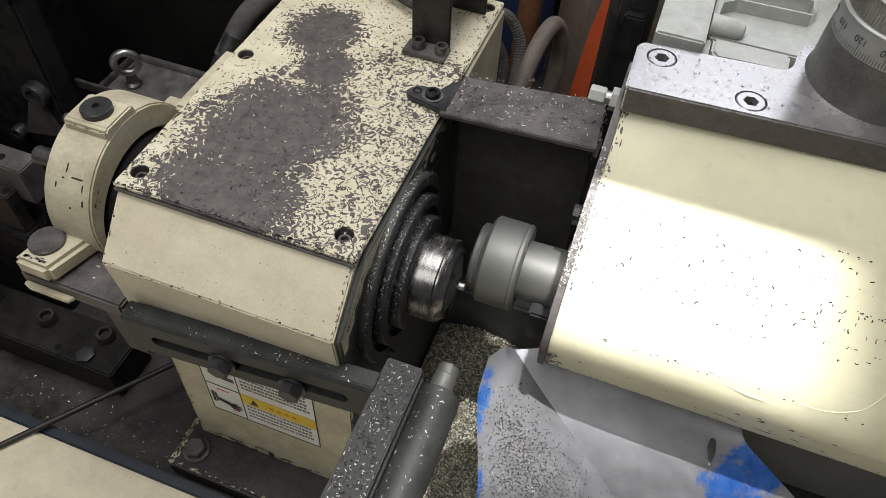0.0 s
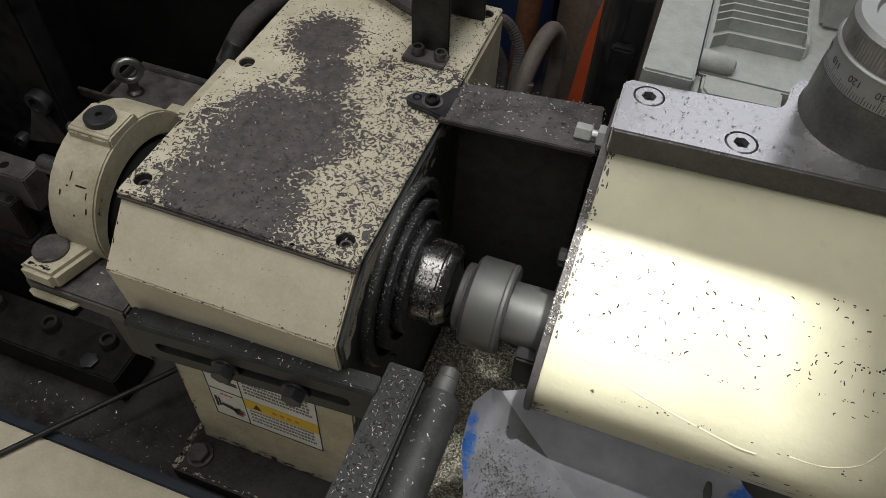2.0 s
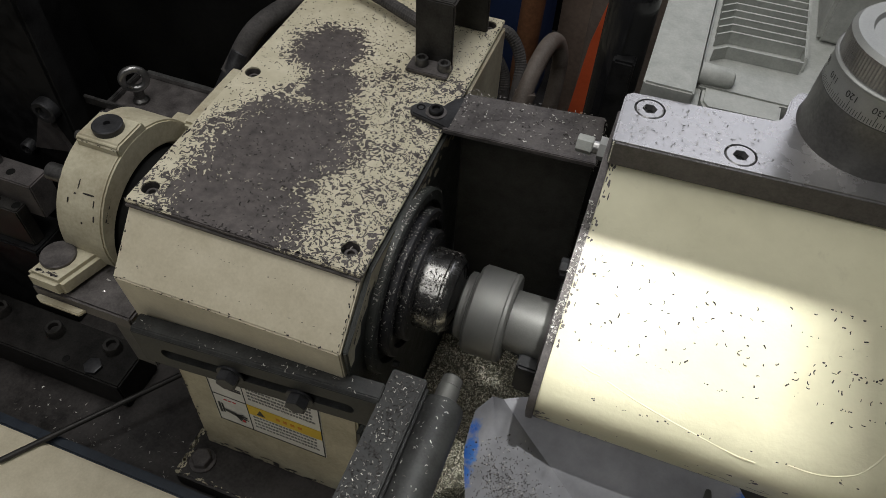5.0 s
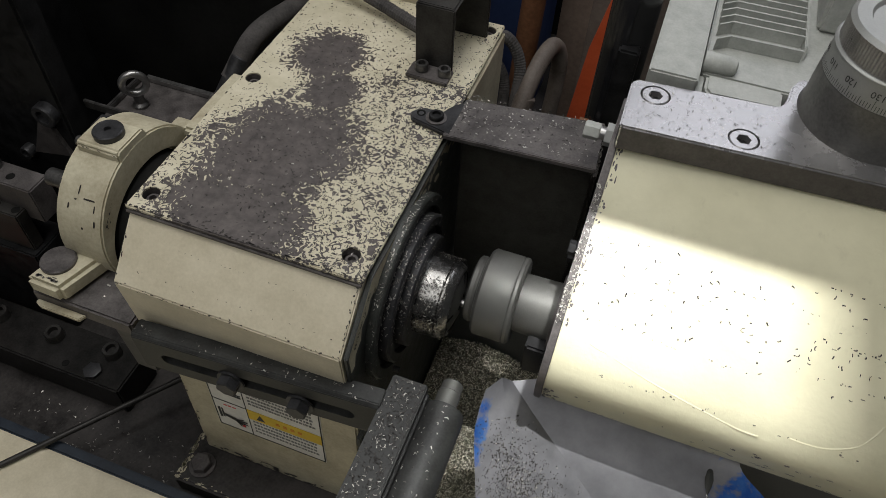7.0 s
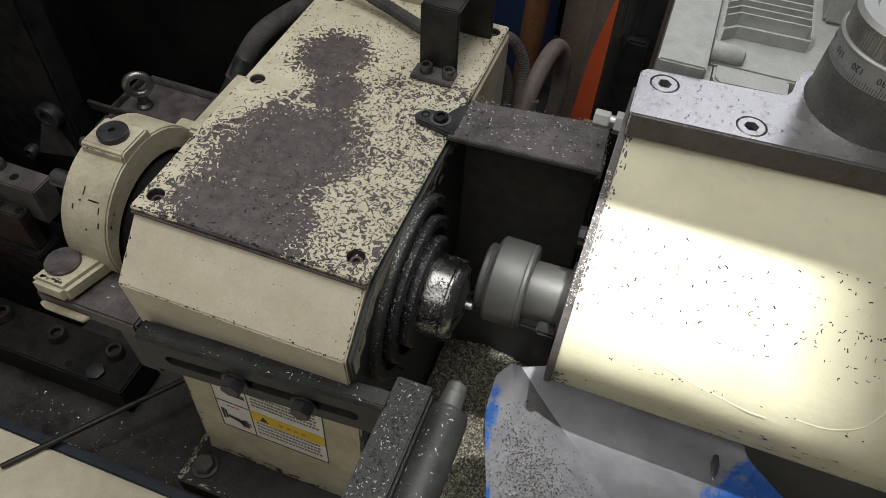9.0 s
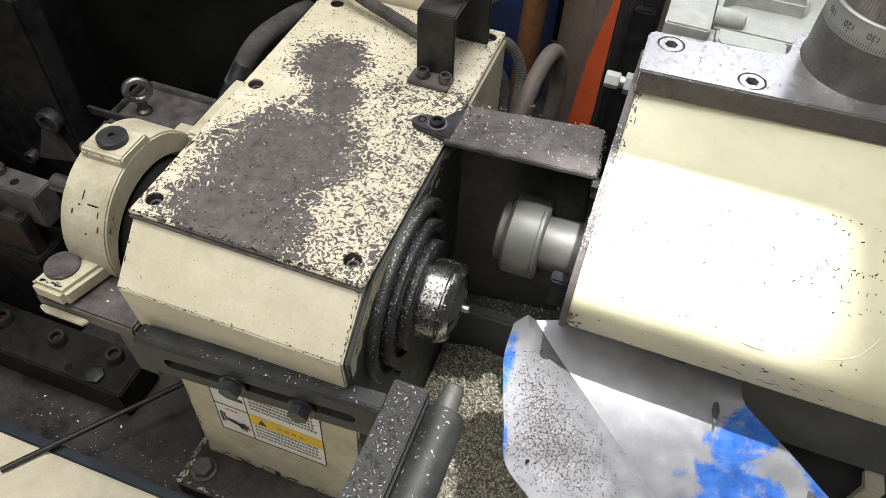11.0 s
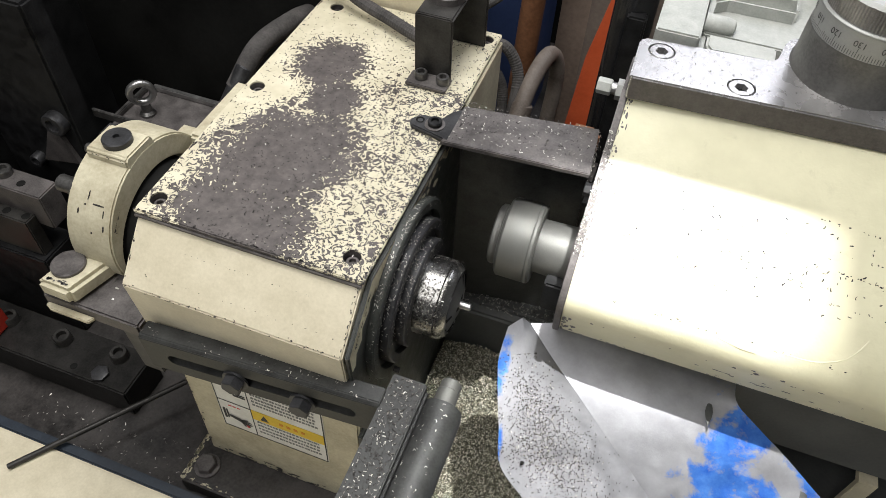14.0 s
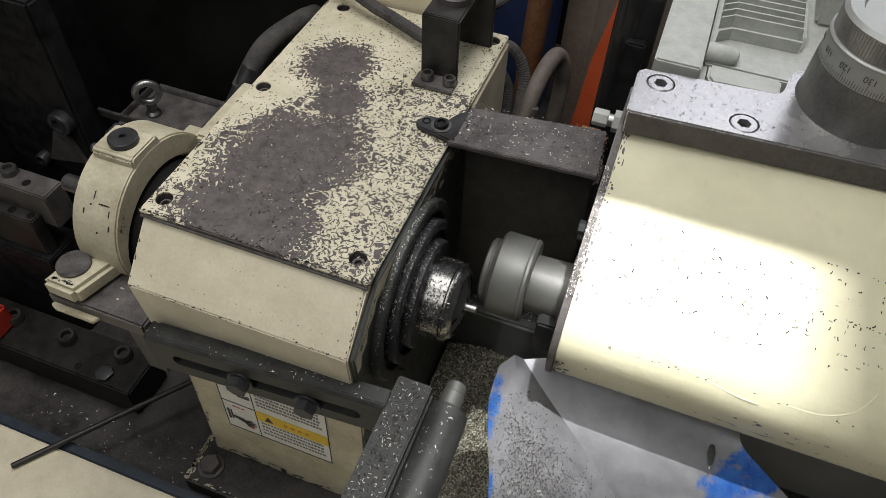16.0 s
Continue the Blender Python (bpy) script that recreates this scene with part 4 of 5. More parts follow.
# ---- behind the machine ----
def build_back():
    t = thing("rear_box", (0.1, 0.5, 0.2), "cream painted box behind the headstock", "machine cover")
    part("box", box(B(), 0.0, .13, .352, .5, -.0955, .40, .003), CREAM_HEAD, t)
    part("sticker", box(B(), -.0035, -.0005, .372, .384, .30, .36, 0), WHITE, t, "white sticker")
    h = thing("corrugated_hose", (0.12, 0.33, 0.31), "dark corrugated cable hose lying over the lid", "hose")
    part("hose", hose(B(), [(-.02, .352, .345), (.018, .334, .328), (.054, .321, .318), (.089, .310, .3135), (.125, .295, .312), (.150, .288, .311)], .0062, 26, 10, .08), RUBBER, h)
    h = thing("corrugated_hose", (0.2, 0.36, 0.31), "thin dark corrugated hose rising behind the bracket", "hose")
    part("hose", hose(B(), [(.150, .345, .305), (.172, .347, .322), (.190, .356, .335), (.212, .380, .352), (.240, .43, .39)], .0042, 22, 10, .08), RUBBER, h)
    h = thing("corrugated_hose", (0.22, 0.45, 0.2), "black corrugated hose behind the bracket", "hose")
    part("hose", hose(B(), [(.16, .40, .235), (.190, .40, .252), (.212, .392, .226), (.216, .368, .19), (.211, .36, .13), (.211, .36, -.09)], .0065, 26, 10, .08), RUBBER, h)
    h = thing("corrugated_hose", (0.24, 0.45, 0.2), "black corrugated hose behind the bracket", "hose")
    part("hose", hose(B(), [(.15, .385, .215), (.178, .385, .232), (.198, .382, .208), (.203, .366, .17), (.198, .36, .11), (.198, .36, -.09)], .006, 26, 10, .08), RUBBER, h)
    h = thing("grey_hose", (0.24, 0.42, 0.2), "dusty grey hose bent in a tight arc", "hose")
    part("hose", hose(B(), [(.218, .33, .10), (.224, .352, .18), (.230, .395, .222), (.238, .44, .228), (.247, .455, .19), (.246, .44, .11), (.245, .43, .0)], .0098, 12, 16), GREYHOSE, h)
    part("ferrule", rod(B(), (.221, .345, .15), (.2272, .372, .203), .0122, 20), GREYHOSE, h)
    h = thing("dusty_hose", (-0.05, 0.27, 0.22), "dusty rubber hose beside the headstock", "hose")
    part("hose", hose(B(), [(-.06, .235, .235), (-.045, .27, .27), (-.03, .32, .275), (-.026, .350, .268)], .011, 12, 14), RUBBER, h)
    part("coupling", rod(B(), (-.068, .215, .21), (-.052, .25, .256), .010, 18), GUNMETAL, h)
    b = thing("blue_cabinet", (0.2, 0.65, 0.0), "blue painted cabinet behind the machine", "cabinet")
    part("cabinet", box(B(), -.02, .176, .60, .8, -.0955, .40, .004), BLUE, b)
    p = thing("brown_pipe", (0.25, 0.57, 0.0), "brown upright pipe beside the blue cabinet", "pipe")
    part("pipe", rod(B(), (.172, .58, -.0955), (.188, .58, .45), .016, 24), COPPER, p)
    k = thing("brown_carton", (0.31, 0.6, -0.095), "dusty brown carton behind the slide", "box")
    part("carton", box(B(), .258, .40, .565, .68, -.0955, .31, .004), DUSTY, k)
    part("back_board", box(B(), .202, .40, .684, .70, -.0955, .42, .002), BROWN_BOARD, k, "brown board, lightened for the hazy background")
    r = thing("plastic_barrier", (0.3, 0.5, 0.0), "orange red sheet standing behind the slide", "barrier")
    bm = B()
    vs = [(.262, .50, .07), (.290, .50, .07), (.302, .50, .20), (.301, .50, .27), (.325, .505, .41), (.303, .505, .41), (.287, .50, .274), (.272, .50, .193)]
    a = [bm.verts.new(v) for v in vs]
    c = [bm.verts.new((v[0], v[1] + .006, v[2])) for v in vs]
    bm.faces.new(a)
    bm.faces.new(c[::-1])
    for i in range(8):
        bm.faces.new((a[i], c[i], c[(i + 1) % 8], a[(i + 1) % 8]))
    part("sheet", bm, RED_SHEET, r)
    part("stand", box(B(), .262, .30, .50, .51, -.0955, .075, .002), RED_SHEET, r)
    v = thing("valve_cluster", (0.30, 0.3, 0.1), "rusty dark fittings and pipes behind the guard", "fittings")
    part("pipe", hose(B(), [(.285, .27, .24), (.305, .265, .235), (.318, .29, .20), (.322, .33, .10)], .009, 10, 12), STEEL, v)
    part("fitting", rod(B(), (.306, .262, .13), (.320, .255, .13), .011, 6), STEEL, v)
    part("fitting", rod(B(), (.302, .262, .19), (.318, .25, .19), .008, 18), STEEL, v)
    part("block", box(B(), .292, .330, .262, .30, -.0955, .215, .004), GRIME, v)
    part("rag", box(B(), .29, .325, .29, .31, .2152, .25, .008), COPPER, v)


# ---- grinding slide ----
def build_slide():
    u = thing("grinding_slide", (0.5, 0.25, 0.0), "cream grinding slide with steel top plate and collet chuck", "machine slide")
    prof = [(.44, .230), (.296, .230), (.296, .352), (.242, .352), (.124, .2705), (.111, .2595), (.1015, .247), (.0965, .232), (.0985, .218), (.113, .180), (.118, .1765), (.44, .1765)]
    part("body", prism(B(), prof, .3425, .95, .001), CREAM, u, "cream painted body with chipped lower rim")
    lip = [(.44, .230), (.295, .230), (.295, .354), (.2425, .354), (.122, .2725), (.1085, .261), (.0985, .2485), (.0935, .232), (.0955, .217), (.1115, .1775), (.1175, .1735), (.44, .1735)]
    part("end_plate", prism(B(), lip, .3365, .3423, .0008), STEEL, u, "dark oily end plate")
    part("carriage", box(B(), .40, .94, .16, .44, .03, .1755, .004), TRAY, u, "dark grey carriage")
    # top plate, turned a little
    a = .052
    def pl(x, y):
        return (x, y + (x - .34) * a)
    plate = [pl(.3415, .2335), pl(.95, .2335), pl(.95, .345), pl(.462, .338), pl(.456, .325), pl(.4535, .307), pl(.4515, .3005), pl(.446, .2965), pl(.343, .2935), pl(.3385, .2895), pl(.3395, .2355)]
    top = part("top_plate", slab(B(), plate, .3525, .375, .0016), GROUND_STEEL, u, "ground steel top plate")
    # added dark strip, just proud of the plate's front side
    part("front_edge", slab(B(), [pl(.3418, .2331), pl(.949, .2331), pl(.949, .2336), pl(.3418, .2336)], .3540, .3734), STEEL, u, "thin dark strip along the front edge")
    for x, y in ((.3585, .2785), (.4265, .2535), (.60, .262), (.70, .30)):
        cut(top, [rod(B(), (x, y, .366), (x, y, .39), .0115, 36, 0)])
        head = part("plate_screw", lathe(B(), (x, y, .3662), (0, 0, 1), [(0, 0), (0, .0105), (.0080, .0105), (.0088, .0097), (.0088, 0)], 36), GROUND_STEEL, u)
        cut(head, [lathe(B(), (x, y, .3695), (0, 0, 1), [(0, 0), (0, .0056), (.01, .0056), (.01, 0)], 6, .2)])
        part("socket_floor", lathe(B(), (x, y, .36955), (0, 0, 1), [(0, 0), (0, .0054), (.0004, .0054), (.0004, 0)], 6, .2), BLACK, head)
    # graduated dial
    c = (.512, .313, .375)
    d = part("dial", lathe(B(), c, (0, 0, 1), [(0, .0515), (.002, .0510), (.004, .0500), (.034, .0495), (.0375, .0493), (.0375, .0)], 72), DIALBLACK, u, "black dial base")
    part("scale_ring", lathe(B(), c, (0, 0, 1), [(.0377, 0), (.0377, .0490), (.0565, .0484), (.0575, .0492), (.0585, .0492), (.0595, .0480), (.0595, 0)], 96), SATIN, d, "satin graduated ring")
    bm = B()
    ring_lo, ring_hi = [], []
    for k in range(240):
        an, rr = 2 * math.pi * k / 240, .0470 if k % 2 else .0464
        ring_lo.append(bm.verts.new((c[0] + rr * math.cos(an), c[1] + rr * math.sin(an), c[2] + .0596)))
        ring_hi.append(bm.verts.new((c[0] + rr * math.cos(an), c[1] + rr * math.sin(an), c[2] + .0770)))
    for k in range(240):
        j = (k + 1) % 240
        bm.faces.new((ring_lo[k], ring_lo[j], ring_hi[j], ring_hi[k]))
    part("knurl", bm, BRIGHT, d, "knurled rim")
    part("cap", lathe(B(), c, (0, 0, 1), [(.0768, .0468), (.0800, .0440), (.0800, .0345), (.0770, .0325), (.0770, 0)], 72), SATIN, d)
    bm = B()
    for k in range(150):
        an = math.radians(-278 + k * 2.4)
        h = .0075 if k % 10 == 0 else (.0058 if k % 5 == 0 else .004)
        r = .0492
        e1, e2 = Vector((-math.sin(an), math.cos(an), 0)) * .00022, Vector((math.cos(an), math.sin(an), 0))
        b0 = Vector(c) + e2 * r + Vector((0, 0, .0385))
        b1 = Vector(c) + e2 * (r - .0003) + Vector((0, 0, .0385 + h))
        bm.faces.new([bm.verts.new(v) for v in (b0 - e1, b0 + e1, b1 + e1, b1 - e1)])
    part("graduation", bm, INK, d)
    for k, word in ((0, "110"), (1, "120"), (2, "130"), (3, "140"), (-1, "100")):
        cu = bpy.data.curves.new("numeral", "FONT")
        cu.body, cu.size, cu.align_x, cu.extrude = word, .0068, "CENTER", .00005
        tmp = bpy.data.objects.new("numeral", cu)
        me = bpy.data.meshes.new_from_object(tmp)
        an = math.radians(-158 + k * 24)
        e2 = Vector((math.cos(an), math.sin(an), 0))
        m = Matrix.Translation(Vector(c) + e2 * .0490 + Vector((0, 0, .0515))) @ Matrix((( -math.sin(an), 0, e2.x), (math.cos(an), 0, e2.y), (0, 1, 0))).to_4x4() @ pose(0, 0, 0, 0, 0, 180)
        me.transform(Matrix.Translation(-ORIGIN[u.name]) @ m)
        me.materials.append(INK)
        ob = new("numeral", me)
        ob.parent = d
    # motor casting behind the plate
    part("motor_base", box(B(), .388, .62, .3265, .62, .340, .3715, .0015), ALU, u, "grey cast motor base")
    part("rail", box(B(), .348, .386, .3005, .62, .2000, .3815, .0016), ALU, u, "grey cast rail")
    pad = slab(B(), [(.3975, .2995), (.4500, .3025), (.4510, .3255), (.3925, .3250), (.3925, .3065)], .3535, .3728, .002)
    part("pad", pad, ALU, u)
    part("web", box(B(), .3865, .3915, .3005, .3260, .3535, .3690, .0008), ALU, u)
    part("boss", lathe(B(), (.387, .336, .376), (1, 0, 0), [(0, 0), (0, .0085), (.020, .0080), (.025, .0062), (.0265, .003), (.0265, 0)], 24), ALU, u)
    part("cover", box(B(), .4715, .60, .423, .62, .3717, .43, .003), ALU, u)
    part("rim", prism(B(), [(.374, .3717), (.380, .3815), (.62, .3815), (.62, .3717)], .4612, .4640, .0008), ALU, u)
    for k in range(11):
        y = .3690 + (.022 + .0112 * (k - 1) if k else 0)
        bm = B()
        line = [Vector(p) for p in ((.3925, y - .0085, 0), (.4030, y, 0), (.4605, y + .0015, 0))]
        lo = [bm.verts.new((p.x, p.y, .3717)) for p in line]
        hi = [bm.verts.new((p.x, p.y, .3825)) for p in line]
        lo2 = [bm.verts.new((p.x, p.y + .0030, .3717)) for p in line]
        hi2 = [bm.verts.new((p.x, p.y + .0018, .3825)) for p in line]
        for q in range(2):
            for a4 in ((lo[q], lo[q + 1], hi[q + 1], hi[q]), (lo2[q + 1], lo2[q], hi2[q], hi2[q + 1]), (hi[q], hi[q + 1], hi2[q + 1], hi2[q])):
                bm.faces.new(a4)
        bm.faces.new((lo[0], hi[0], hi2[0], lo2[0]))
        bm.faces.new((lo[2], lo2[2], hi2[2], hi[2]))
        part("fin", bm, ALU, u)
    part("side_column", lathe(B(), (.322, .40, -.0), (0, 0, 1), [(0, 0), (0, .021), (.395, .021), (.40, .019), (.40, 0)], 40), GLOSS, u, "glossy black column")
    part("side_block", box(B(), .318, .337, .37, .42, .15, .345, .002), BLACK, u)
    part("stop_bolt", rod(B(), (.322, .272, .332), (.3365, .272, .332), .0055, 20), BRIGHT, u)
    part("stop_nut", lathe(B(), (.3305, .272, .332), (1, 0, 0), [(0, 0), (0, .0095), (.008, .0095), (.008, 0)], 6), SATIN, u)
    part("bolt_cap", lathe(B(), (.313, .272, .332), (1, 0, 0), [(0, 0), (0, .0066), (.001, .0074), (.012, .0074), (.013, .0066), (.013, 0)], 6), ALU, u, "pale grey bolt cap")
    for y, z in ((.182, .290), (.205, .255), (.205, .165)):
        hex_bolt(u, (.3365, y, z), (-1, 0, 0), .0062, .007, BLACK)
    part("stop_lug", box(B(), .318, .3362, .138, .162, .166, .204, .002), BLACK, u, "black stop lug")
    # spindle with chuck nut, turning
    ny = .176
    part("hub", lathe(B(), (.302, ny, AX_Z), (1, 0, 0), [(0, 0), (0, .0255), (.036, .0265)], 56), NUT, u)
    part("hub_ring", lathe(B(), (.3335, ny, AX_Z), (1, 0, 0), [(0, .034), (.003, .034), (.003, 0)], 56), STEEL, u)
    bm = lathe(B(), (.259, ny, AX_Z), (1, 0, 0), [(.002, 0), (.002, .012), (0, .014), (0, .0265), (.0015, .029), (.005, .0295), (.007, .0285), (.008, .0295), (.0095, .036), (.012, .0385), (.036, .0385), (.0375, .0378), (.0385, .0385), (.041, .0385), (.043, .0365), (.043, 0)], 72)
    nut = part("chuck_nut", bm, NUT, u, "satin steel chuck nut", (.259, ny, AX_Z))
    # hooded led lamp above the face
    lx, ly, lz = .38, .11, .68
    xa, xb, ya, yb, zb = lx - .0125, lx + .023, ly - .06, ly + .0137, lz - .06
    lamp = part("work_lamp", box(B(), xa - .012, xb + .003, ya - .003, yb + .003, lz + .004, lz + .012, .002), WHITE, u, "hooded work lamp")
    part("hood", box(B(), xa - .003, xa, ya - .003, yb + .003, zb, lz + .004, 0), VOID, lamp)
    part("hood", box(B(), xb, xb + .003, ya - .003, yb + .003, zb, lz + .004, 0), VOID, lamp)
    part("hood", box(B(), xa, xb, yb, yb + .003, zb, lz + .004, 0), VOID, lamp)
    part("hood", box(B(), xa, xb, ya - .003, ya, zb, lz + .004, 0), VOID, lamp)
    bm = B()
    bm.faces.new([bm.verts.new(v) for v in ((lx - .006, ly - .0016, lz + .0035), (lx - .006, ly + .0016, lz + .0035), (lx + .006, ly + .0016, lz + .0035), (lx + .006, ly - .0016, lz + .0035))])
    part("led_strip", bm, GLOW, lamp, "glowing white led strip")
    part("lamp_arm", hose(B(), [(lx, ly + .02, lz + .012), (lx + .06, ly + .08, lz + .06), (lx + .20, ly + .24, lz + .02), (lx + .24, .44, .43)], .007, 10, 12), BLACK, lamp)
    # swarf on plate, face and end plate
    def on_plate(rnd):
        x = .35 + abs(rnd.gauss(0, .06))
        return ((x, .24 + (x - .34) * a + rnd.random() * .05, .3754), (0, 0, 1)) if x < .55 else None
    chips("swarf", scatter(110, 71, on_plate), .0020, CHIP, u, 72, "bright steel swarf")
    chips("swarf", scatter(30, 73, on_plate), .0022, CHIP_DARK, u, 74)
    nf = Vector((0, -.568, .823))
    def on_face(rnd):
        v = rnd.gauss(.70, .17)
        if not .46 < v < .99:
            return None
        x = rnd.uniform(.35, .58)
        return ((x, .242 - .118 * v, .352 - .0815 * v + .0003), nf)
    chips("swarf", scatter(120, 75, on_face), .0029, CHIP_DARK, u, 76, "dark steel swarf")
    def on_rim(rnd):
        v = rnd.uniform(.25, 1)
        return ((rnd.uniform(.3370, .3425), .2425 - .1205 * v, .354 - .0815 * v + .0004), nf)
    chips("swarf", scatter(260, 77, on_rim), .0024, CHIP, u, 78)
    # runs and ridges in the paint
    for line in (((.366, .1183, .2657), (.373, .1168, .2643), (.380, .1160, .2637)),
                 ((.386, .1145, .2624), (.409, .1097, .2577), (.434, .1062, .2530), (.461, .1030, .2488), (.482, .1010, .2455), (.496, .1008, .2450)),
                 ((.516, .1040, .2503), (.530, .1040, .2502), (.542, .1052, .2518), (.556, .1092, .2570), (.565, .1166, .2642), (.570, .124, .2705))):
        part("paint_ridge", hose(B(), [Vector(q) + Vector((0, .00035, -.00025)) for q in line], .0009, 8, 6), CREAM, u)
    # lost paint along the lower rim and the end
    wear(u, (.345, .1128, .1812), (.80, .1128, .1812), (0, -.93, -.36), (0, -.36, .93), 44, .0022, 141, STEEL)
    wear(u, (.46, .1075, .195), (.56, .1075, .195), (0, -.93, -.36), (0, -.36, .93), 14, .0034, 142, STEEL)
    wear(u, (.345, .0983, .2195), (.80, .0983, .2195), (0, -.99, -.14), (0, -.14, .99), 12, .0014, 146, STEEL)
    wear(u, (.47, .0983, .2195), (.56, .0983, .2195), (0, -.99, -.14), (0, -.14, .99), 6, .0030, 147, STEEL)
    wear(u, (.36, .1035, .2500), (.60, .1035, .2500), (0, -.79, .62), (0, .62, .79), 26, .0011, 148)
    wear(u, (.3432, .242, .352), (.3432, .124, .2705), (0, -.568, .823), (1, 0, 0), 46, .0019, 143, STEEL)
    wear(u, (.3432, .113, .180), (.3432, .0985, .218), (0, -.93, -.36), (1, 0, 0), 26, .0038, 144, STEEL)
    for q, (x0, x1, v, count, size) in enumerate(((.50, .60, .42, 14, .0010), (.47, .60, .56, 14, .0009), (.53, .60, .68, 24, .0012), (.50, .60, .85, 12, .0009), (.36, .48, .92, 18, .0008))):
        y, z = .242 - .118 * v, .352 - .0815 * v
        wear(u, (x0, y, z), (x1, y - .004, z - .0028), (0, -.568, .823), (0, -.823, -.568), count, size, 150 + q, CHIP_DARK)
    return u, nut


def build_chute():
    base = (.33, .125, .165)
    t = thing("parts_chute", base, "bent sheet metal chute with scratched blue paint", "chute")
    rows = [
        [(.2985, .101, .1735), (.308, .117, .171), (.316, .121, .160), (.345, .135, .158), (.40, .150, .150), (.475, .155, .144), (.511, .150, .143)],
        [(.299, .075, .162), (.322, .090, .156), (.340, .104, .146), (.372, .118, .146), (.425, .128, .142), (.478, .128, .140), (.513, .122, .140)],
        [(.304, .058, .150), (.340, .066, .141), (.372, .084, .130), (.402, .094, .132), (.450, .100, .133), (.500, .110, .134), (.535, .108, .132)],
        [(.318, .022, .133), (.360, .040, .124), (.408, .064, .115), (.440, .072, .119), (.485, .084, .124), (.53, .098, .128), (.562, .093, .125)],
        [(.330, -.006, .118), (.380, .018, .108), (.440, .047, .101), (.470, .055, .106), (.51, .068, .113), (.555, .082, .121), (.585, .077, .120)],
        [(.368, -.028, .098), (.420, -.004, .092), (.484, .027, .084), (.510, .034, .09), (.545, .048, .10), (.585, .066, .113), (.608, .061, .115)],
        [(.40, -.07, .080), (.46, -.045, .07), (.525, -.008, .066), (.55, 0, .074), (.585, .015, .086), (.62, .034, .10), (.65, .03, .104)],
    ]
    for k in range(1, 7):
        x, y, z = rows[k][2]
        q = (x - .316) / .209
        rows[k][2] = (x, .121 - .132 * q, .160 - .099 * q - (.004 if k < 6 else 0))
    # rounder rows between the given ones
    rows = [list(r) for r in zip(*[curve_points([Vector(r[j]) for r in rows], 5) for j in range(7)])]
    steps = (len(rows) - 1) / 6
    part("sheet", sheet(B(), rows, .0013), SHEET, t, crease=20)
    part("hole", lathe(B(), (.3465, .004, .1185), (-.1, .25, 1), [(0, .0018), (.0014, .0018), (.0014, 0)], 12), BLACK, t)
    for p in ((.492, .104, .1362), (.585, .0625, .1155)):
        bm = B()
        lathe(bm, p, (0, .25, 1), [(0, .0085), (.0003, .006), (.0004, 0)], 16)
        for v in bm.verts:
            v.co.x = p[0] + (v.co.x - p[0]) * max(.05, 1 - (abs(v.co.y - p[1]) / .0085) ** 1.6)
        bmesh.ops.scale(bm, vec=(.42, 2.0, 1), verts=bm.verts, space=Matrix.Translation(-Vector(p)))
        part("dent", bm, TRAY, t)
    def on(rnd):
        u, v = rnd.gauss(.42, .2), min(.98, max(0, rnd.gauss(.58, .24)))
        if not 0 < u < 1:
            return None
        i = (1 + v * 3.9) * steps
        k, f = int(i), i - int(i)
        a = Vector(rows[k][0]).lerp(Vector(rows[k + 1][0]), f)
        b = Vector(rows[k][1]).lerp(Vector(rows[k + 1][1]), f)
        c = Vector(rows[k][2]).lerp(Vector(rows[k + 1][2]), f)
        p = a.lerp(b, u * 2) if u < .5 else b.lerp(c, u * 2 - 1)
        return (tuple(p + Vector((0, 0, .0004))), (.1, -.3, 1))
    chips("swarf", scatter(700, 81, on), .0016, CHIP, t, 82, "bright steel swarf")
    chips("swarf", scatter(1900, 83, on), .0017, CHIP_DARK, t, 84)
    part("bracket", prism(B(), [(.128, .03), (.152, .03), (.152, .144), (.135, .1435)], .43, .46, .002), TRAY, t)
    return t


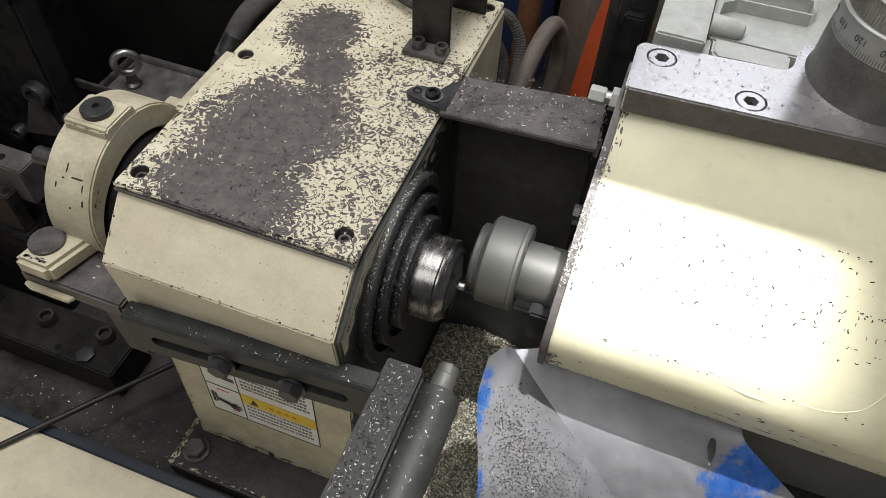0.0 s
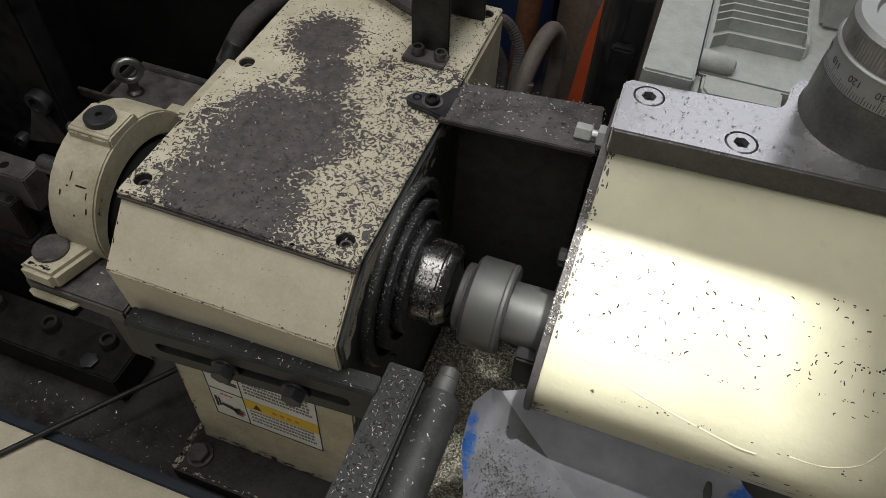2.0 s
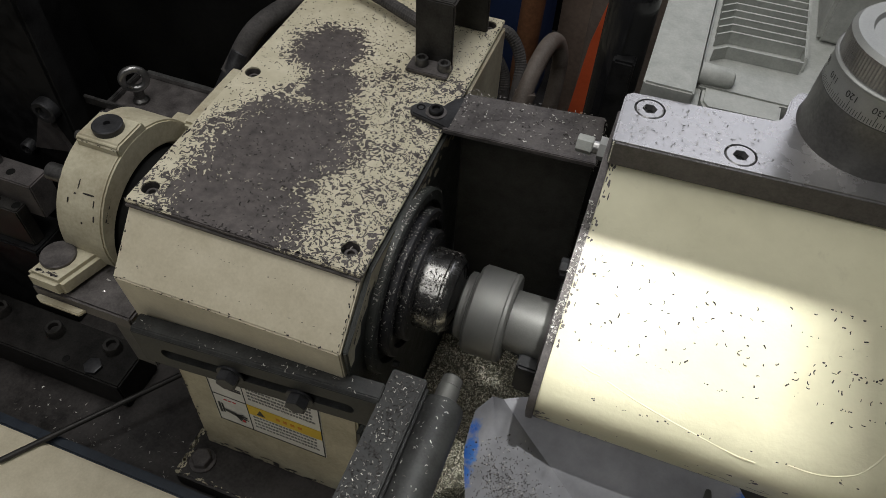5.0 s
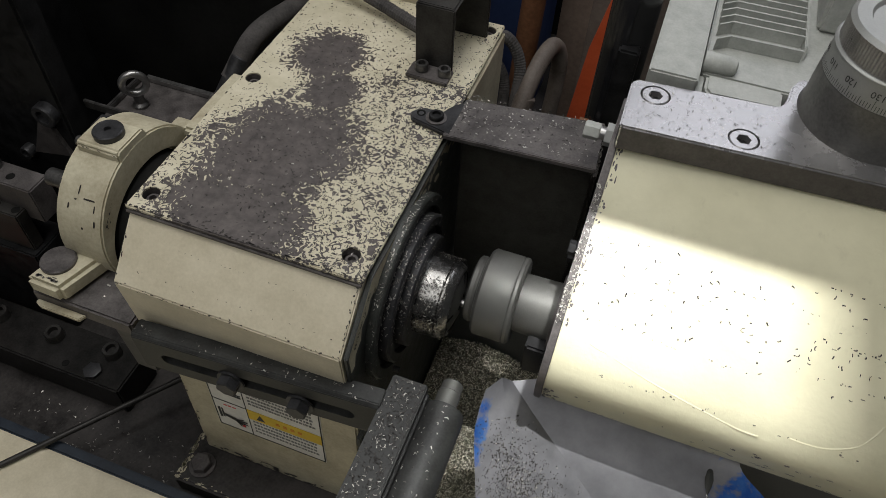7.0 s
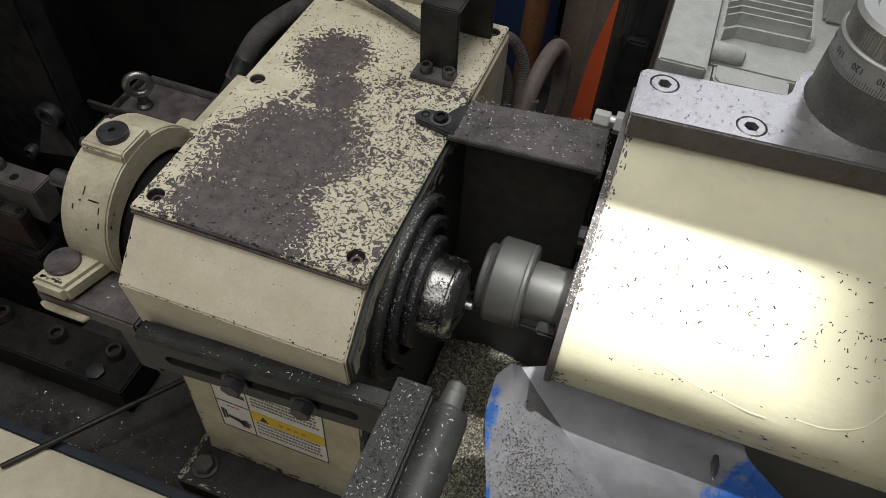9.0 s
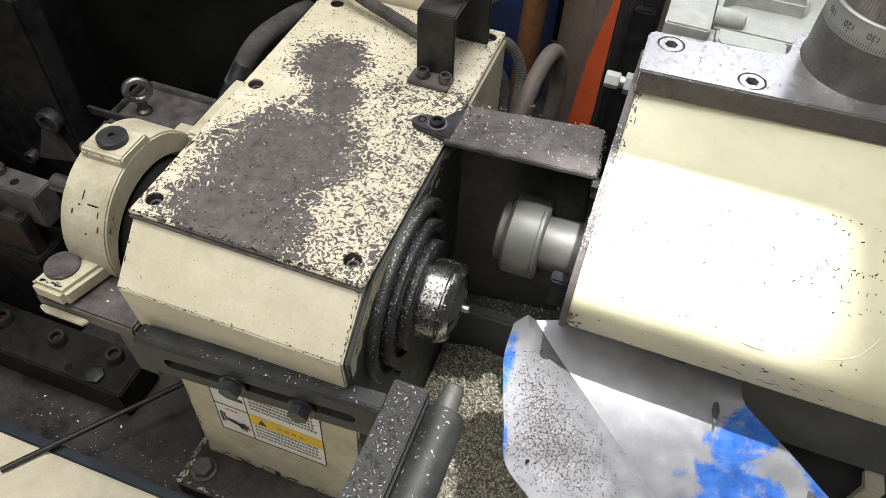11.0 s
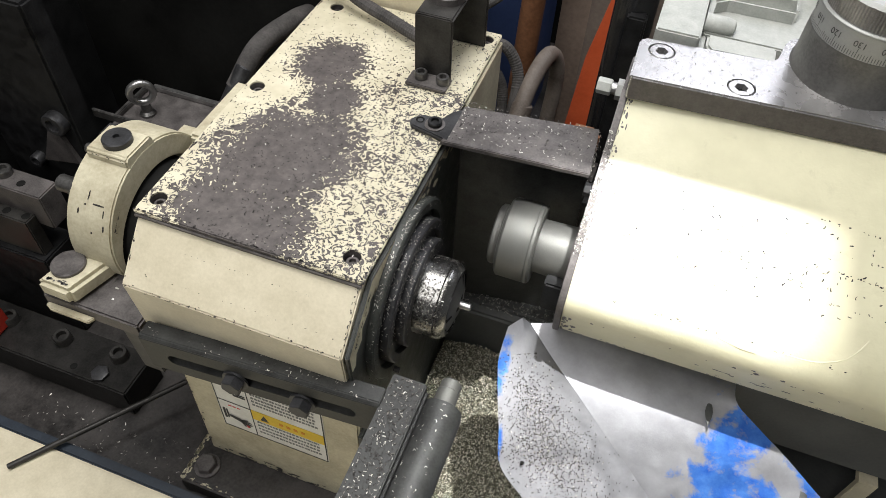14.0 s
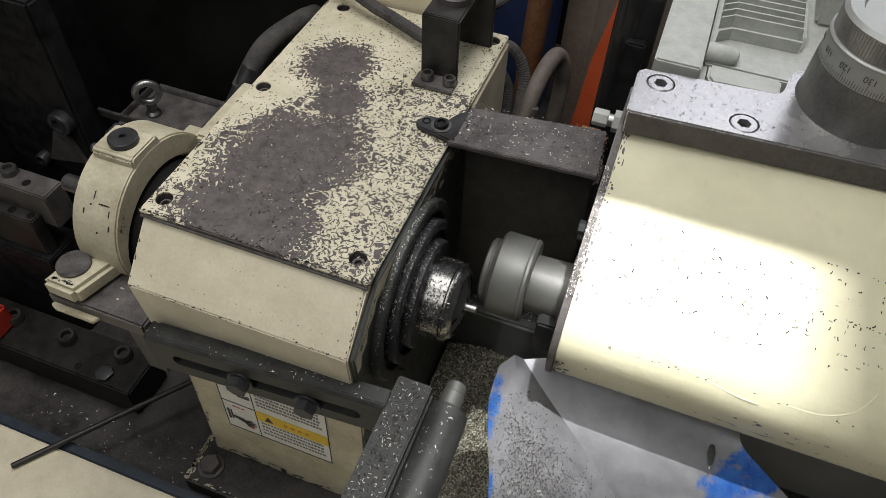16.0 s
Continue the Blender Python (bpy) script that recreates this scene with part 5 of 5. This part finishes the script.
def build_pit():
    p = thing("chip_tray", (0.4, 0.1, -0.095), "dark grey chip tray under the slide", "tray")
    part("floor", box(B(), .2025, 1.2, -.085, .40, -.0955, -.072, .002), TRAY, p)
    part("ledge", prism(B(), [(.20, -.0725), (.20, .02), (.21, .03), (.30, .03), (.30, -.0725)], .204, .33, .003), TRAY, p, "black ledge under the spindle")
    part("hook", prism(B(), [(.150, -.072), (.150, .012), (.172, .012), (.172, .004), (.158, .002), (.158, -.072)], .678, .697, .001), CREAM_HEAD, p, "cream bent hook")
    # heap of swarf
    bm = B()
    N, M = 40, 34
    grid = []
    for i in range(N):
        row = []
        for j in range(M):
            x, y = .204 + .16 * i / (N - 1), -.08 + .278 * j / (M - 1)
            h = .022 * math.exp(-((x - .255) / .05) ** 2) + .006 * noise.noise(Vector((x * 60, y * 60, 0))) + .003 * noise.noise(Vector((x * 200, y * 200, 3)))
            row.append((x, y, -.0712 + max(.0004, h + .004)))
        grid.append(row)
    heap = sheet(B(), grid, .0003)
    hp = part("chip_heap", heap, GRIT_BED)
    tagged(hp, "heap of fine bright steel swarf in the tray", "metal chips", kind="stuff")
    def on(rnd):
        x, y = rnd.uniform(.204, .36), rnd.uniform(-.08, .197)
        h = .022 * math.exp(-((x - .255) / .05) ** 2)
        return ((x, y, -.066 + h + rnd.random() * .004), (rnd.gauss(0, .5), rnd.gauss(0, .5), 1))
    vs, fs = chip_mesh(scatter(21000, 91, on), .0033, 92)
    me = bpy.data.meshes.new("metal_chips")
    me.from_pydata(vs, [], fs)
    me.materials.append(GRIT)
    tagged(new("metal_chips", me), "loose bright steel swarf on the heap", "metal chips", kind="stuff")
    def ledge(rnd):
        return ((rnd.uniform(.205, .33), rnd.uniform(.203, .26), .0312), (rnd.gauss(0, .3), rnd.gauss(0, .3), 1))
    chips("ledge_chips", scatter(900, 93, ledge), .003, CHIP, None, 94, "bright steel swarf lying on the black ledge")


def build_rods():
    out = []
    for k in range(2):
        r = thing("work_rod", (0, 0, 0), "thin bright steel rod fed through the collet", "rod", "work rods")
        part("rod", rod(B(), (-.168, 0, 0), (0, 0, 0), .0034, 20, .25), BRIGHT, r)
        out.append(r)
    return out


build_setting()
build_front_table()
head, nose = build_headstock()
build_label()
arm, pin = build_stop_arm()
build_guard()
build_post()
build_bearing_cap()
build_left_things()
build_back()
slide, nut = build_slide()
chute = build_chute()
build_pit()
rod_out, rod_in = build_rods()


def motions():
    home = Vector((.5, .25, 0))
    walk(slide, [(t, Matrix.Translation(home + Vector((0, -s, 0)))) for t, s in TRAVEL])
    hinge = Vector((.33, .125, .165))
    lever = Matrix.Translation((0, -.09, 0))
    walk(chute, [(t, Matrix.Translation(hinge + Vector((0, -s, 0))) @ lever @ pose(0, 0, 0, CHUTE_DROP * s) @ lever.inverted()) for t, s in TRAVEL])
    # chuck nut turning all the time
    n0 = Vector((.259, .176, AX_Z)) - home
    walk(nut, [(k / 10, Matrix.Translation(n0) @ pose(0, 0, 0, -80 * k)) for k in range(161)])
    # spindle nose indexing at the end of each double stroke
    p0 = Vector((.2235, AX_Y, AX_Z)) - Vector((.1, .12, -.095))
    turns = [(0, 0), (.1, 60), (.15, 60), (3.05, 60), (3.15, 140), (3.25, 180), (6.0, 180), (6.1, 260), (6.2, 300), (9.05, 300), (9.15, 380), (9.25, 420), (16, 420)]
    walk(nose, [(t, Matrix.Translation(p0) @ pose(0, 0, 0, a)) for t, a in turns])
    # stop pin coming out to set the length of the next rod
    q0 = Vector((.2735, -.07, .1945)) - Vector((.12, -.05, .12))
    walk(pin, [(t, Matrix.Translation(q0 + Vector((0, d, 0)))) for t, d in
               ((0, 0), (12.4, 0), (12.45, .025), (12.5, .06), (12.57, .076), (12.7, .077), (13.2, .077), (13.3, .066), (13.4, .036), (13.5, .002), (13.55, 0), (16, 0))])
    # finished rod pushed out, dropped on the chute and sliding away; the next one follows to the stop
    def lie(a, b):
        a, b = Vector(a), Vector(b)
        d = (b - a).normalized()
        return Matrix.Translation(b) @ d.to_track_quat("X", "Z").to_matrix().to_4x4()
    y, z = AX_Y, AX_Z
    rows = [(t, lie((x - .168, y, z), (x, y, z))) for t, x in ((0, .262), (11.7, .262), (11.8, .268), (11.9, .293), (12.0, .320), (12.1, .340), (12.2, .362), (12.3, .390), (12.4, .417))]
    rows += [(12.45, lie((.267, .074, .206), (.431, .052, .176))), (12.5, lie((.283, .073, .194), (.434, .040, .126))), (12.6, lie((.330, .106, .158), (.455, .030, .102))),
             (12.7, lie((.366, .082, .138), (.488, .006, .088))), (12.8, lie((.402, .054, .122), (.524, -.022, .072))), (13.0, lie((.48, .0, .09), (.60, -.07, .02))),
             (13.3, lie((.52, -.05, -.05), (.66, -.07, -.066))), (16, lie((.52, -.05, -.066), (.66, -.07, -.066)))]
    walk(rod_out, rows)
    walk(rod_in, [(t, lie((x - .168, y, z), (x, y, z))) for t, x in ((0, .092), (11.7, .092), (12.4, .245), (12.55, .262), (12.7, .266), (16, .266))])


motions()
